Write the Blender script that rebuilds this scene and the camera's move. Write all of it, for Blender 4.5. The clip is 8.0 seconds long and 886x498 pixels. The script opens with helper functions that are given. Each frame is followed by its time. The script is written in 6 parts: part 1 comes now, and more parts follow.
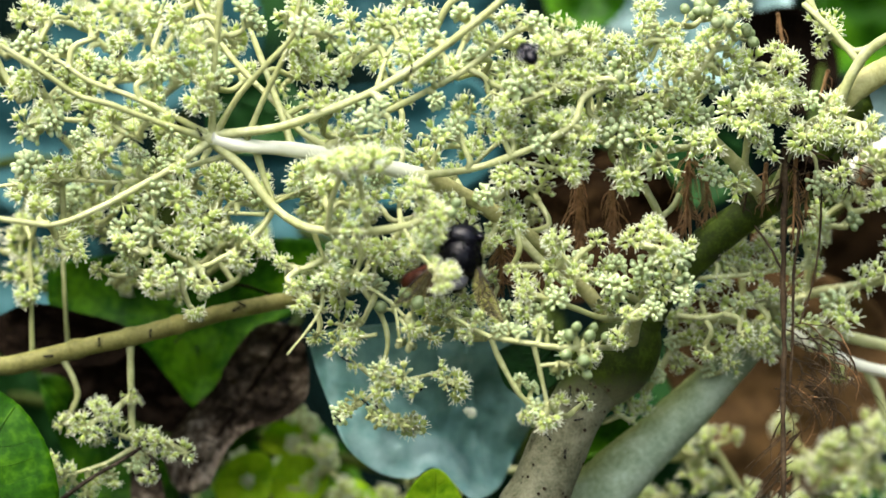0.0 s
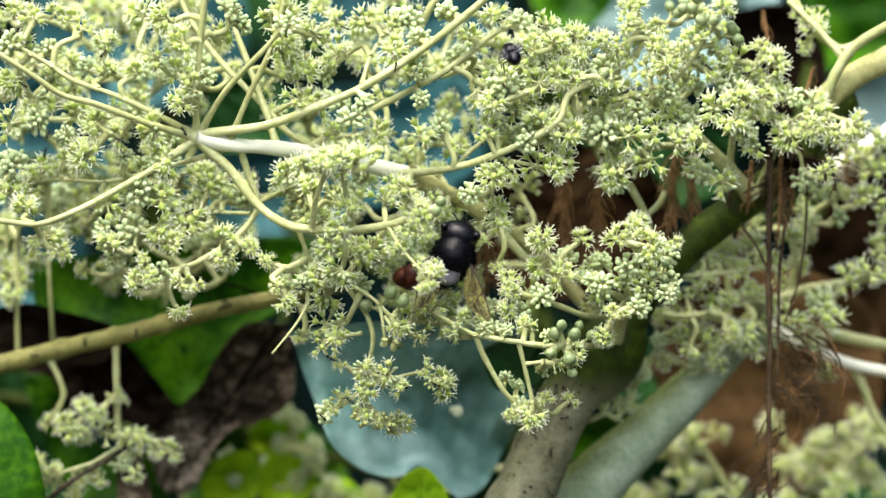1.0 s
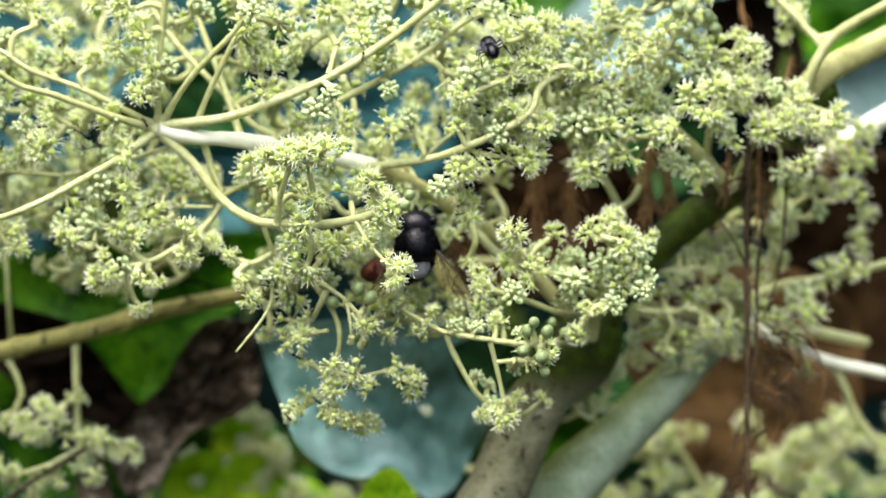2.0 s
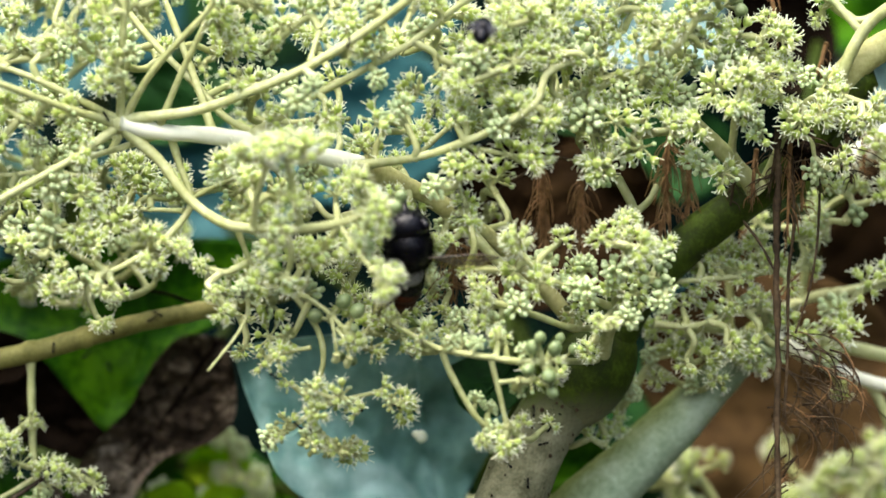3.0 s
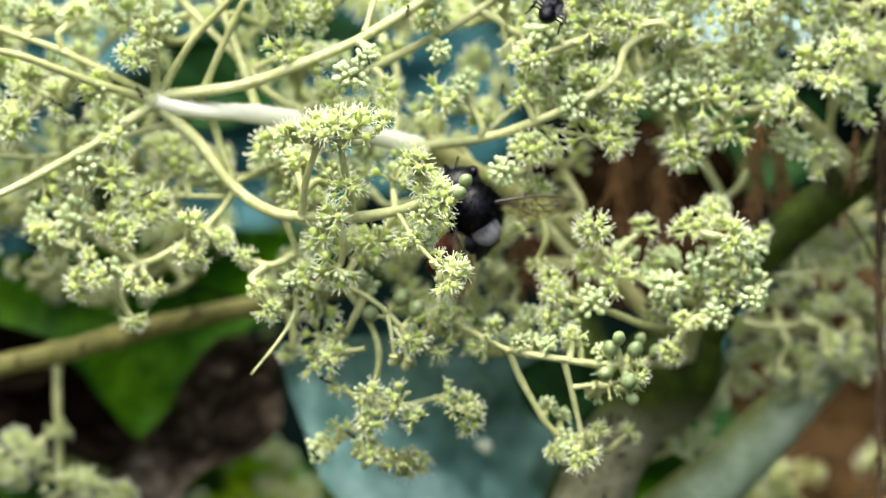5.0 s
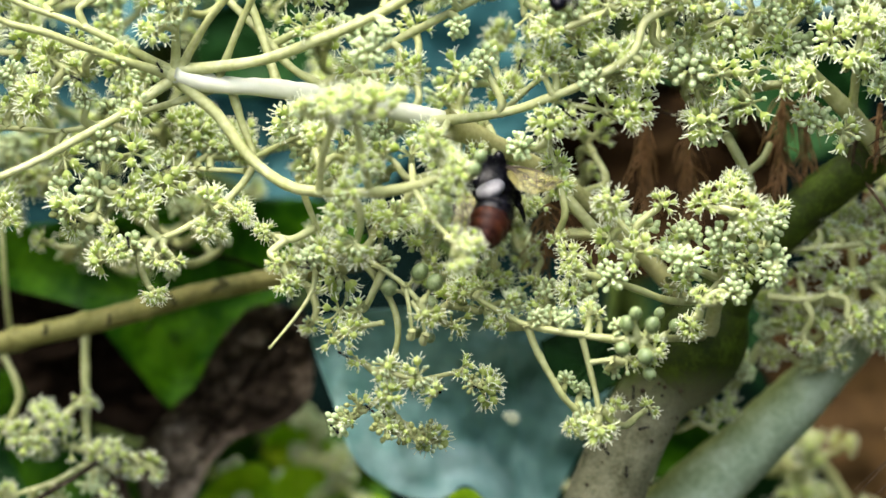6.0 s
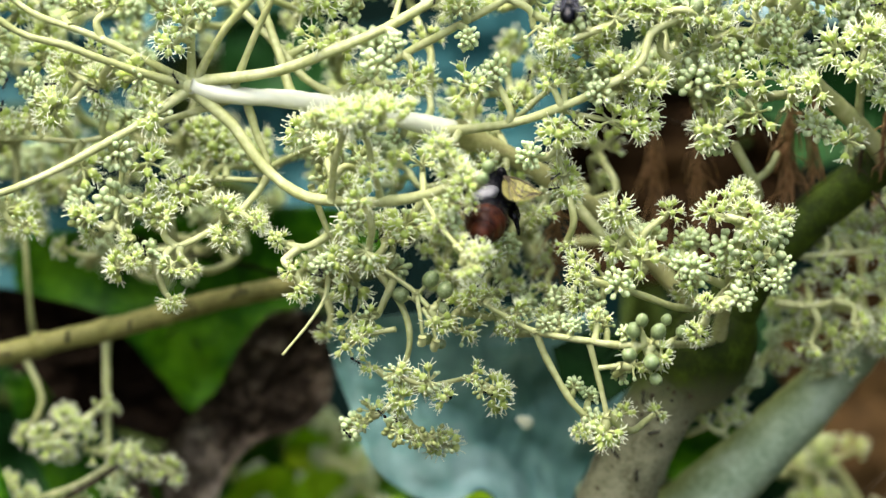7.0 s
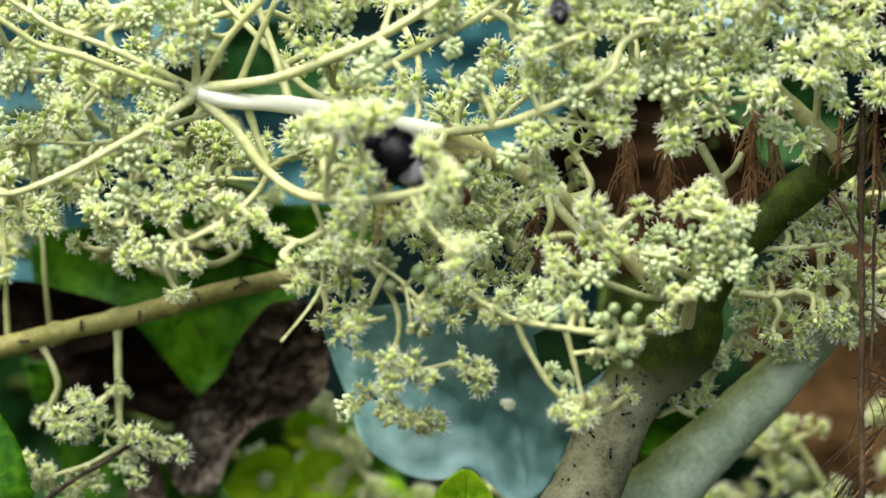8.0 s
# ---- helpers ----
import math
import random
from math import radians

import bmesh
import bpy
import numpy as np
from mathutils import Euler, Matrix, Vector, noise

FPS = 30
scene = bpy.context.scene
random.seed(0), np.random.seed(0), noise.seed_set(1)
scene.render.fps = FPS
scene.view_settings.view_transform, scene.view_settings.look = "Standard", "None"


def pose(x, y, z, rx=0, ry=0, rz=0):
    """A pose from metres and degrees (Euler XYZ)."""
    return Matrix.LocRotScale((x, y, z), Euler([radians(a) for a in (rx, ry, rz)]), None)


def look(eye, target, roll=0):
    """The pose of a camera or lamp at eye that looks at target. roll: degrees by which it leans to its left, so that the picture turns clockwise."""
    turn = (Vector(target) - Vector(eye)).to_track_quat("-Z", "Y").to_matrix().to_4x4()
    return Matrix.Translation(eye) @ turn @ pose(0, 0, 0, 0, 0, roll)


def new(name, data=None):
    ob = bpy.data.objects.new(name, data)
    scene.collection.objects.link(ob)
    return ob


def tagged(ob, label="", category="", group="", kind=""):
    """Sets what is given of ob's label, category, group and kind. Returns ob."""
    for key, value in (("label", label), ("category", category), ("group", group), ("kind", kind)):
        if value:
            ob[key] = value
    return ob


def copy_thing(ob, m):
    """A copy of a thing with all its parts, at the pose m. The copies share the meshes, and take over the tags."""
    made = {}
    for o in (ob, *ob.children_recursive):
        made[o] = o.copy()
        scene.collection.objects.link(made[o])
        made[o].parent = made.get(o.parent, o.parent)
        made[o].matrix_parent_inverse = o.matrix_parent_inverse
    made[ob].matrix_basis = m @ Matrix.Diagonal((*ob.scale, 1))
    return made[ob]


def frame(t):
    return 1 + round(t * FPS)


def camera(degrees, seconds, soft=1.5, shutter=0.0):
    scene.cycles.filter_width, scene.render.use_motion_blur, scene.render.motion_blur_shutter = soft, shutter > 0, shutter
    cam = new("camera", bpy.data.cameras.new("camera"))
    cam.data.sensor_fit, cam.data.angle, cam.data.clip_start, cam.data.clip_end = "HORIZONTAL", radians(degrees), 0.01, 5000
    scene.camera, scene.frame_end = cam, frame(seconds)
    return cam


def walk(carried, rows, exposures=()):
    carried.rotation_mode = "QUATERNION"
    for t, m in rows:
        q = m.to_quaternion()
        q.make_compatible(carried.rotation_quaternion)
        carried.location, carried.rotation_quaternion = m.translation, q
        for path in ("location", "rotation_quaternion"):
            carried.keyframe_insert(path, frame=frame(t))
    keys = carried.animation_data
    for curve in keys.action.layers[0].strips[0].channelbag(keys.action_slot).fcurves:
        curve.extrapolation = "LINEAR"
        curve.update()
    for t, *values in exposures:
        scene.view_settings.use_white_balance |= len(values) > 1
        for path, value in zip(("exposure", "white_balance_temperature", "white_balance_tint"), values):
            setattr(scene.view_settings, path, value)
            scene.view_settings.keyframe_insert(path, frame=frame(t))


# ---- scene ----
CM = 0.01


# ---- camera and its path ----
cam = camera(10, 8.0, soft=1.5)
cam.data.dof.use_dof = True
cam.data.dof.focus_object = new("focus_mark")
cam.data.dof.aperture_fstop = 9.8
walk(cam, [
    (0, pose(-0.00378, -0.91506, 0.00003, 90.016, -0.157, -0.064)),
    (0.5, pose(-0.00266, -0.91451, -0.00069, 90.047, -0.138, -0.044)),
    (1, pose(0.00000, -0.91440, 0.00000, 90, -0, -0)),
    (1.5, pose(-0.00128, -0.90696, -0.00025, 90.02, 0.017, -0.193)),
    (2, pose(-0.00054, -0.88830, 0.00017, 89.932, 0.022, -0.387)),
    (2.2, pose(0.00103, -0.87678, -0.00001, 89.936, 0.082, -0.349)),
    (3.3, pose(0.00142, -0.76269, -0.00324, 90.319, 0.21, -0.358)),
    (3.5, pose(-0.00001, -0.74352, -0.00404, 90.441, 0.31, -0.337)),
    (4, pose(-0.00223, -0.72088, -0.00362, 90.522, 0.244, -0.195)),
    (4.5, pose(-0.00225, -0.71969, -0.00323, 90.49, 0.089, -0.041)),
    (5, pose(-0.00156, -0.71950, -0.00414, 90.243, 0.044, 0.159)),
    (5.2, pose(-0.00057, -0.72101, -0.00526, 90.164, 0.201, 0.292)),
    (6.3, pose(0.02899, -0.71834, 0.00684, 89.102, -0.106, 2.886)),
    (6.5, pose(0.03035, -0.71685, 0.00681, 89.174, -0.057, 3.067)),
    (7, pose(0.03539, -0.73235, 0.00690, 89.191, 0.043, 3.341)),
    (7.5, pose(0.04296, -0.76438, 0.00714, 89.063, 0.104, 3.56)),
    (8, pose(0.04307, -0.78974, 0.00744, 89.146, 0.146, 3.5)),
])


# ---- light: a bright overcast day under open sky ----
world = bpy.data.worlds.new("sky")
scene.world = world
world.use_nodes = True
wn = world.node_tree.nodes
sky = wn.new("ShaderNodeTexSky")
sky.sky_type = "NISHITA"
sky.sun_disc = False
sky.sun_elevation = radians(63)
sky.sun_rotation = radians(205)
sky.air_density, sky.dust_density, sky.ozone_density = 0.95, 5.0, 0.6
wn["Background"].inputs["Strength"].default_value = 0.15
world.node_tree.links.new(sky.outputs["Color"], wn["Background"].inputs["Color"])

sun = new("sun", bpy.data.lights.new("sun", "SUN"))
sun.data.energy = 1.7
sun.data.angle = radians(56)
sun.data.color = (1.0, 0.99, 0.93)
scene.view_settings.exposure = 1.93
sun.matrix_world = look((-0.34, -0.62, 1.4), (0, 0, 0))


# ---- materials ----
def surface(name, colours, scale, rough=0.5, relief=0.0, fine=8.0, see_through=0.0, soft=0.0, spread=0.12, gloss=0.5, metal=0.0):
    """Two or three colours mixed by coarse and fine noise, with a small relief, and a slight change from object to object."""
    m = bpy.data.materials.new(name)
    m.use_nodes = True
    nt = m.node_tree
    n, link = nt.nodes, nt.links.new
    bsdf = n["Principled BSDF"]
    where = n.new("ShaderNodeTexCoord")
    coarse = n.new("ShaderNodeTexNoise")
    coarse.inputs["Scale"].default_value = scale
    coarse.inputs["Detail"].default_value = 4
    grain = n.new("ShaderNodeTexNoise")
    grain.inputs["Scale"].default_value = scale * fine
    grain.inputs["Detail"].default_value = 5
    link(where.outputs["Object"], coarse.inputs["Vector"])
    link(where.outputs["Object"], grain.inputs["Vector"])
    blend = n.new("ShaderNodeMix")
    blend.inputs["Factor"].default_value = 0.38
    link(coarse.outputs["Fac"], blend.inputs["A"])
    link(grain.outputs["Fac"], blend.inputs["B"])
    ramp = n.new("ShaderNodeValToRGB")
    ramp.color_ramp.elements[0].position = 0.36
    ramp.color_ramp.elements[1].position = 0.64
    ramp.color_ramp.elements[0].color = (*colours[0], 1)
    ramp.color_ramp.elements[1].color = (*colours[-1], 1)
    for i, c in enumerate(colours[1:-1]):
        ramp.color_ramp.elements.new(0.36 + 0.28 * (i + 1) / (len(colours) - 1)).color = (*c, 1)
    link(blend.outputs["Result"], ramp.inputs["Fac"])
    info = n.new("ShaderNodeObjectInfo")
    vary = n.new("ShaderNodeMapRange")
    vary.inputs["To Min"].default_value = 1 - spread
    vary.inputs["To Max"].default_value = 1 + spread
    link(info.outputs["Random"], vary.inputs["Value"])
    tint = n.new("ShaderNodeHueSaturation")
    link(vary.outputs["Result"], tint.inputs["Value"])
    link(ramp.outputs["Color"], tint.inputs["Color"])
    link(tint.outputs["Color"], bsdf.inputs["Base Color"])
    bsdf.inputs["Roughness"].default_value = rough
    bsdf.inputs["Specular IOR Level"].default_value = gloss
    bsdf.inputs["Metallic"].default_value = metal
    if soft:
        bsdf.inputs["Subsurface Weight"].default_value = soft
        bsdf.inputs["Subsurface Radius"].default_value = (0.0009, 0.0011, 0.0005)
        bsdf.inputs["Subsurface Scale"].default_value = 1.0
    if relief:
        bump = n.new("ShaderNodeBump")
        bump.inputs["Strength"].default_value = 0.6
        bump.inputs["Distance"].default_value = relief
        link(blend.outputs["Result"], bump.inputs["Height"])
        link(bump.outputs["Normal"], bsdf.inputs["Normal"])
    if see_through:
        thin = n.new("ShaderNodeBsdfTranslucent")
        link(tint.outputs["Color"], thin.inputs["Color"])
        both = n.new("ShaderNodeMixShader")
        both.inputs["Fac"].default_value = see_through
        link(bsdf.outputs["BSDF"], both.inputs[1])
        link(thin.outputs["BSDF"], both.inputs[2])
        link(both.outputs["Shader"], n["Material Output"].inputs["Surface"])
    return m


STEM = surface("pale_stem", [(0.29, 0.32, 0.115), (0.385, 0.415, 0.175), (0.49, 0.52, 0.265)], 130, 0.5, 0.0002, see_through=0.2, spread=0.06)
STEM_WHITE = surface("white_stem", [(0.54, 0.57, 0.40), (0.66, 0.68, 0.54)], 70, 0.5, 0.0002, spread=0.05)
DISC = surface("floret_disc", [(0.39, 0.50, 0.115), (0.49, 0.59, 0.19), (0.595, 0.67, 0.285)], 420, 0.5, 0.0, see_through=0.42, gloss=0.3)
STAMEN = surface("stamen", [(0.81, 0.845, 0.62), (0.86, 0.885, 0.72)], 500, 0.5, 0.0, see_through=0.4, spread=0.05)
CUP = surface("flower_cup", [(0.36, 0.475, 0.09), (0.47, 0.575, 0.155), (0.585, 0.66, 0.25)], 380, 0.5, 0.0, see_through=0.45, gloss=0.3)
BUD = surface("bud", [(0.42, 0.53, 0.25), (0.54, 0.64, 0.35), (0.66, 0.74, 0.47)], 420, 0.5, 0.0001, see_through=0.34)
BUD_GREEN = surface("green_bud", [(0.09, 0.135, 0.045), (0.16, 0.215, 0.085), (0.29, 0.345, 0.17)], 500, 0.5, 0.0001)
WILT = surface("wilted_floret", [(0.07, 0.09, 0.022), (0.155, 0.18, 0.05), (0.26, 0.29, 0.095)], 400, 0.6, 0.0001)
WOOD_PALE = surface("pale_woody_stem", [(0.112, 0.112, 0.028), (0.17, 0.166, 0.046), (0.228, 0.22, 0.068)], 240, 0.6, 0.0003, fine=6, gloss=0.2)
WOOD_GREEN = surface("greenish_woody_stem", [(0.22, 0.22, 0.075), (0.34, 0.34, 0.13), (0.44, 0.43, 0.19)], 240, 0.6, 0.0003, fine=6, gloss=0.3)
GREEN_STEM = surface("green_stem", [(0.0096, 0.0154, 0.0018), (0.0204, 0.0332, 0.0036), (0.036, 0.055, 0.0072)], 220, 0.55, 0.0004, fine=6, gloss=0.1)
LEAF_TEAL = surface("waxy_leaf", [(0.055, 0.16, 0.135), (0.17, 0.34, 0.30), (0.35, 0.53, 0.49)], 34, 0.45, 0.0009, fine=7, spread=0.04, gloss=0.5)
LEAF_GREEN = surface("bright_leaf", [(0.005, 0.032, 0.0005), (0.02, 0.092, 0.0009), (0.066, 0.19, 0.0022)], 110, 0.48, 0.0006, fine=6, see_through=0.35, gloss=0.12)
# yellow-green raised so that leaves standing in shade look sunlit
LEAF_LIME = surface("sun_painted_leaf", [(0.15, 0.34, 0.005), (0.31, 0.54, 0.011), (0.46, 0.64, 0.024)], 120, 0.5, 0.0006, fine=6, see_through=0.4, gloss=0.12)
# darker leaf copy, with the shade put into its colour
LEAF_DARK = surface("shade_painted_leaf", [(0.004, 0.018, 0.004), (0.007, 0.032, 0.006), (0.012, 0.046, 0.009)], 110, 0.55, 0.0006, fine=6, gloss=0.06)
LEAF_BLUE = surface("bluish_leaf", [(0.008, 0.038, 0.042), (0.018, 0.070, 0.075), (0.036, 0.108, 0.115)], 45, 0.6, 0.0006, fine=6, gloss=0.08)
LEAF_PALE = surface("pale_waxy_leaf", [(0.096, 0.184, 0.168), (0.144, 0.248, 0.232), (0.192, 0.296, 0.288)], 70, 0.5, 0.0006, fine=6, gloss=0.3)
DEAD = surface("dead_leaf", [(0.007, 0.0046, 0.0022), (0.018, 0.0125, 0.007), (0.06, 0.047, 0.031), (0.21, 0.18, 0.135)], 78, 0.85, 0.0014, fine=9, gloss=0.12)
# near black, as the shade behind the flowers is put into this colour
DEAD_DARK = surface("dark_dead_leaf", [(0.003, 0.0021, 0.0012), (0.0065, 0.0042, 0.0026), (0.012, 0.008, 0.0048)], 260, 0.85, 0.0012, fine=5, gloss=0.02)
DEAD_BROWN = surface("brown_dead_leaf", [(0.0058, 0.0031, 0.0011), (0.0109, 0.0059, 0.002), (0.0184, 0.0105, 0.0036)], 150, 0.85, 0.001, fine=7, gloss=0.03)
DEAD_TAN = surface("tan_dead_leaf", [(0.022, 0.012, 0.004), (0.04, 0.023, 0.008), (0.065, 0.038, 0.013)], 150, 0.85, 0.001, fine=7, gloss=0.08)
STRAW = surface("dry_fibre", [(0.0825, 0.04537, 0.01815), (0.165, 0.09075, 0.03713), (0.2475, 0.1485, 0.066)], 120, 0.8, 0.0002, gloss=0.15)
STRAND = surface("dry_strand", [(0.015, 0.0105, 0.0055), (0.034, 0.023, 0.012), (0.068, 0.048, 0.026)], 160, 0.8, 0.0003, gloss=0.1)
BLACK = surface("black_shell", [(0.0012, 0.0012, 0.002), (0.003, 0.003, 0.0055)], 600, 0.22, 0.0003, gloss=0.2)
HAIR_BLACK = surface("black_hair", [(0.0008, 0.0008, 0.0012), (0.0025, 0.0025, 0.0032)], 900, 0.8, 0.0003, gloss=0.01)
RUST = surface("rust_red_shell", [(0.008, 0.0016, 0.0007), (0.026, 0.0054, 0.0017), (0.068, 0.018, 0.0052)], 500, 0.5, 0.0002, gloss=0.14)
GREY_HAIR = surface("grey_hair", [(0.05, 0.05, 0.058), (0.16, 0.16, 0.17)], 900, 0.5, 0.0003)
VEIN_DARK = surface("wing_vein", [(0.02, 0.015, 0.008), (0.05, 0.035, 0.02)], 400, 0.5)
SOIL = surface("soil", [(0.03, 0.022, 0.014), (0.06, 0.045, 0.028), (0.05, 0.07, 0.025)], 6, 0.9, 0.01)
# near black, with the thicket's inner shade put into the colour
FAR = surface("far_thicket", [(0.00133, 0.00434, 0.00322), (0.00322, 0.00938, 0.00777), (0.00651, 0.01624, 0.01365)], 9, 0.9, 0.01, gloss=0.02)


def two_skins(name, first, second, low, high, relief, fac_of):
    """Two noisy skins that pass into one another; fac_of links the value by which they blend."""
    m = surface(name, first, low, 0.6, relief, fine=6, gloss=0.1)
    n, link = m.node_tree.nodes, m.node_tree.links.new
    ramp = [q for q in n if q.bl_idname == "ShaderNodeValToRGB"][0]
    blend = [q for q in n if q.bl_idname == "ShaderNodeMix"][0]
    other = n.new("ShaderNodeValToRGB")
    other.color_ramp.elements[0].position = 0.36
    other.color_ramp.elements[1].position = 0.64
    other.color_ramp.elements[0].color = (*second[0], 1)
    other.color_ramp.elements[1].color = (*second[-1], 1)
    other.color_ramp.elements.new(0.5).color = (*second[1], 1)
    link(blend.outputs["Result"], other.inputs["Fac"])
    value = fac_of(n, link)
    wave = n.new("ShaderNodeMath")
    wave.operation = "MULTIPLY_ADD"
    wave.inputs[1].default_value = high
    link(blend.outputs["Result"], wave.inputs[0])
    link(value, wave.inputs[2])
    span = n.new("ShaderNodeMapRange")
    span.interpolation_type = "SMOOTHSTEP"
    span.inputs["From Min"].default_value = high * 0.5
    span.inputs["From Max"].default_value = high * 0.5 + 1.0
    link(wave.outputs["Value"], span.inputs["Value"])
    mix = n.new("ShaderNodeMix")
    mix.data_type = "RGBA"
    link(span.outputs["Result"], mix.inputs["Factor"])
    link(ramp.outputs["Color"], mix.inputs[6])
    link(other.outputs["Color"], mix.inputs[7])
    tint = [q for q in n if q.bl_idname == "ShaderNodeHueSaturation"][0]
    link(mix.outputs[2], tint.inputs["Color"])
    return m


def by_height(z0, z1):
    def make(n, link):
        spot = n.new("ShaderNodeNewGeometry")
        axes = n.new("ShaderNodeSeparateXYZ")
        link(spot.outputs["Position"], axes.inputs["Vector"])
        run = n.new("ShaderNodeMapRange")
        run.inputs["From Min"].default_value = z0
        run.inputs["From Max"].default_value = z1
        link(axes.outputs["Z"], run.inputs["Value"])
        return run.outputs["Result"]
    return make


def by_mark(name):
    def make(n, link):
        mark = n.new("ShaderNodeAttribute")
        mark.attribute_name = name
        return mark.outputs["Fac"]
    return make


# upper skin is green, with the flowers' shade put into its dark tone
BARK_SHADED_GREEN = two_skins("bark_to_shade_painted_green_skin", [(0.105, 0.107, 0.055), (0.2, 0.2, 0.115), (0.295, 0.292, 0.18)], [(0.011, 0.018, 0.0015), (0.025, 0.04, 0.003), (0.05, 0.078, 0.007)], 300, 1.1, 0.0005, by_height(-0.031, -0.022))
# olive stalk with the bluish light of one side put into its colour
STALK_SHEEN = two_skins("stalk_with_painted_sheen", [(0.1, 0.122, 0.025), (0.155, 0.18, 0.042), (0.21, 0.24, 0.07)], [(0.18, 0.25, 0.15), (0.255, 0.335, 0.215), (0.35, 0.43, 0.30)], 160, 0.5, 0.0003, by_mark("painted_sheen"))


def wing_skin(name, tone, clear_tone, share):
    m = bpy.data.materials.new(name)
    m.use_nodes = True
    n, link = m.node_tree.nodes, m.node_tree.links.new
    b = n["Principled BSDF"]
    b.inputs["Base Color"].default_value = (*tone, 1)
    b.inputs["Roughness"].default_value = 0.25
    clear = n.new("ShaderNodeBsdfTransparent")
    clear.inputs["Color"].default_value = (*clear_tone, 1)
    mix = n.new("ShaderNodeMixShader")
    mix.inputs["Fac"].default_value = share
    link(clear.outputs["BSDF"], mix.inputs[1])
    link(b.outputs["BSDF"], mix.inputs[2])
    link(mix.outputs["Shader"], n["Material Output"].inputs["Surface"])
    return m


WING = wing_skin("wing_membrane", (0.27, 0.245, 0.09), (0.82, 0.78, 0.55), 0.4)
CLEAR_WING = wing_skin("clear_wing", (0.10, 0.10, 0.12), (0.7, 0.7, 0.72), 0.25)


# ---- building helpers ----
def thing(name, origin, label, category, group="", kind=""):
    ob = new(name)
    ob.location = origin
    ob.empty_display_size = 0.005
    tagged(ob, label, category, group, kind)
    ob["at"] = tuple(origin)
    return ob


def part(name, bm, mats, parent, label="", origin=None):
    """Links bm, modelled in world space, as one mesh under parent, its own origin at origin."""
    at = Vector(origin) if origin is not None else Vector(parent["at"])
    bm.transform(Matrix.Translation(-at))
    me = bpy.data.meshes.new(name)
    bm.to_mesh(me)
    bm.free()
    for m in mats if isinstance(mats, (list, tuple)) else [mats]:
        me.materials.append(m)
    for p in me.polygons:
        p.use_smooth = True
    ob = new(name, me)
    ob["at"] = tuple(at)
    if parent:
        ob.parent = parent
        ob.location = at - Vector(parent["at"])
    else:
        ob.location = at
    if label:
        ob["label"] = label
    return ob


def glide(pts, n):
    """Points along a smooth curve through pts, n to a span."""
    p = [Vector(q) for q in pts]
    if len(p) == 2:
        return [p[0].lerp(p[1], i / n) for i in range(n + 1)]
    p = [p[0] * 2 - p[1]] + p + [p[-1] * 2 - p[-2]]
    out = []
    for a, b, c, d in zip(p, p[1:], p[2:], p[3:]):
        for i in range(n):
            t = i / n
            out.append(0.5 * (2 * b + (c - a) * t + (2 * a - 5 * b + 4 * c - d) * t * t + (3 * b - a - 3 * c + d) * t ** 3))
    return out + [p[-2]]


def tube(bm, path, r0, r1, sides=8, mat=0, rough=0.0, close=True, swell=None):
    """A tapered, slightly uneven tube along path."""
    rings, k = [], len(path) - 1
    up = Vector((0.31, 0.87, 0.38))
    for i, p in enumerate(path):
        d = (path[min(i + 1, k)] - path[max(i - 1, 0)]).normalized()
        a = d.cross(up).normalized()
        b = d.cross(a)
        r = r0 + (r1 - r0) * i / k
        if swell:
            r *= swell(i / k)
        ring = []
        for j in range(sides):
            w = 2 * math.pi * j / sides
            q = a * math.cos(w) + b * math.sin(w)
            s = r
            if rough:
                s *= 1 + rough * noise.noise((p + q * r) * (0.35 / r)) + rough * 0.6 * noise.noise((p + q * r) * 900)
            ring.append(bm.verts.new(p + q * s))
        rings.append(ring)
    for u, v in zip(rings, rings[1:]):
        for j in range(sides):
            f = bm.faces.new((u[j], u[(j + 1) % sides], v[(j + 1) % sides], v[j]))
            f.material_index = mat
    if close:
        for ring, p, e in ((rings[0], path[0], path[0] - path[1]), (rings[-1], path[-1], path[-1] - path[-2])):
            r = r0 if ring is rings[0] else r1
            tip = bm.verts.new(p + e.normalized() * r * 0.6)
            for j in range(sides):
                f = bm.faces.new((ring[j], ring[(j + 1) % sides], tip))
                f.material_index = mat


def ball(bm, centre, axis, r, length, mat=0, around=8, rows=5, point=0.0):
    """An ovoid about an axis; point draws its far end out to a tip."""
    axis = Vector(axis).normalized()
    a = axis.orthogonal().normalized()
    b = axis.cross(a)
    centre = Vector(centre)
    rings = []
    for i in range(1, rows):
        w = math.pi * i / rows
        c, s = -math.cos(w), math.sin(w)
        z = c * length + (point * length * max(0, c) ** 3)
        rings.append([bm.verts.new(centre + axis * z + (a * math.cos(2 * math.pi * j / around) + b * math.sin(2 * math.pi * j / around)) * r * s) for j in range(around)])
    lo = bm.verts.new(centre - axis * length)
    hi = bm.verts.new(centre + axis * length * (1 + point))
    for j in range(around):
        k = (j + 1) % around
        bm.faces.new((rings[0][k], rings[0][j], lo)).material_index = mat
        bm.faces.new((rings[-1][j], rings[-1][k], hi)).material_index = mat
        for u, v in zip(rings, rings[1:]):
            bm.faces.new((u[j], u[k], v[k], v[j])).material_index = mat


# ---- flower umbels: a few kinds, shared by many heads ----
MM = 0.001


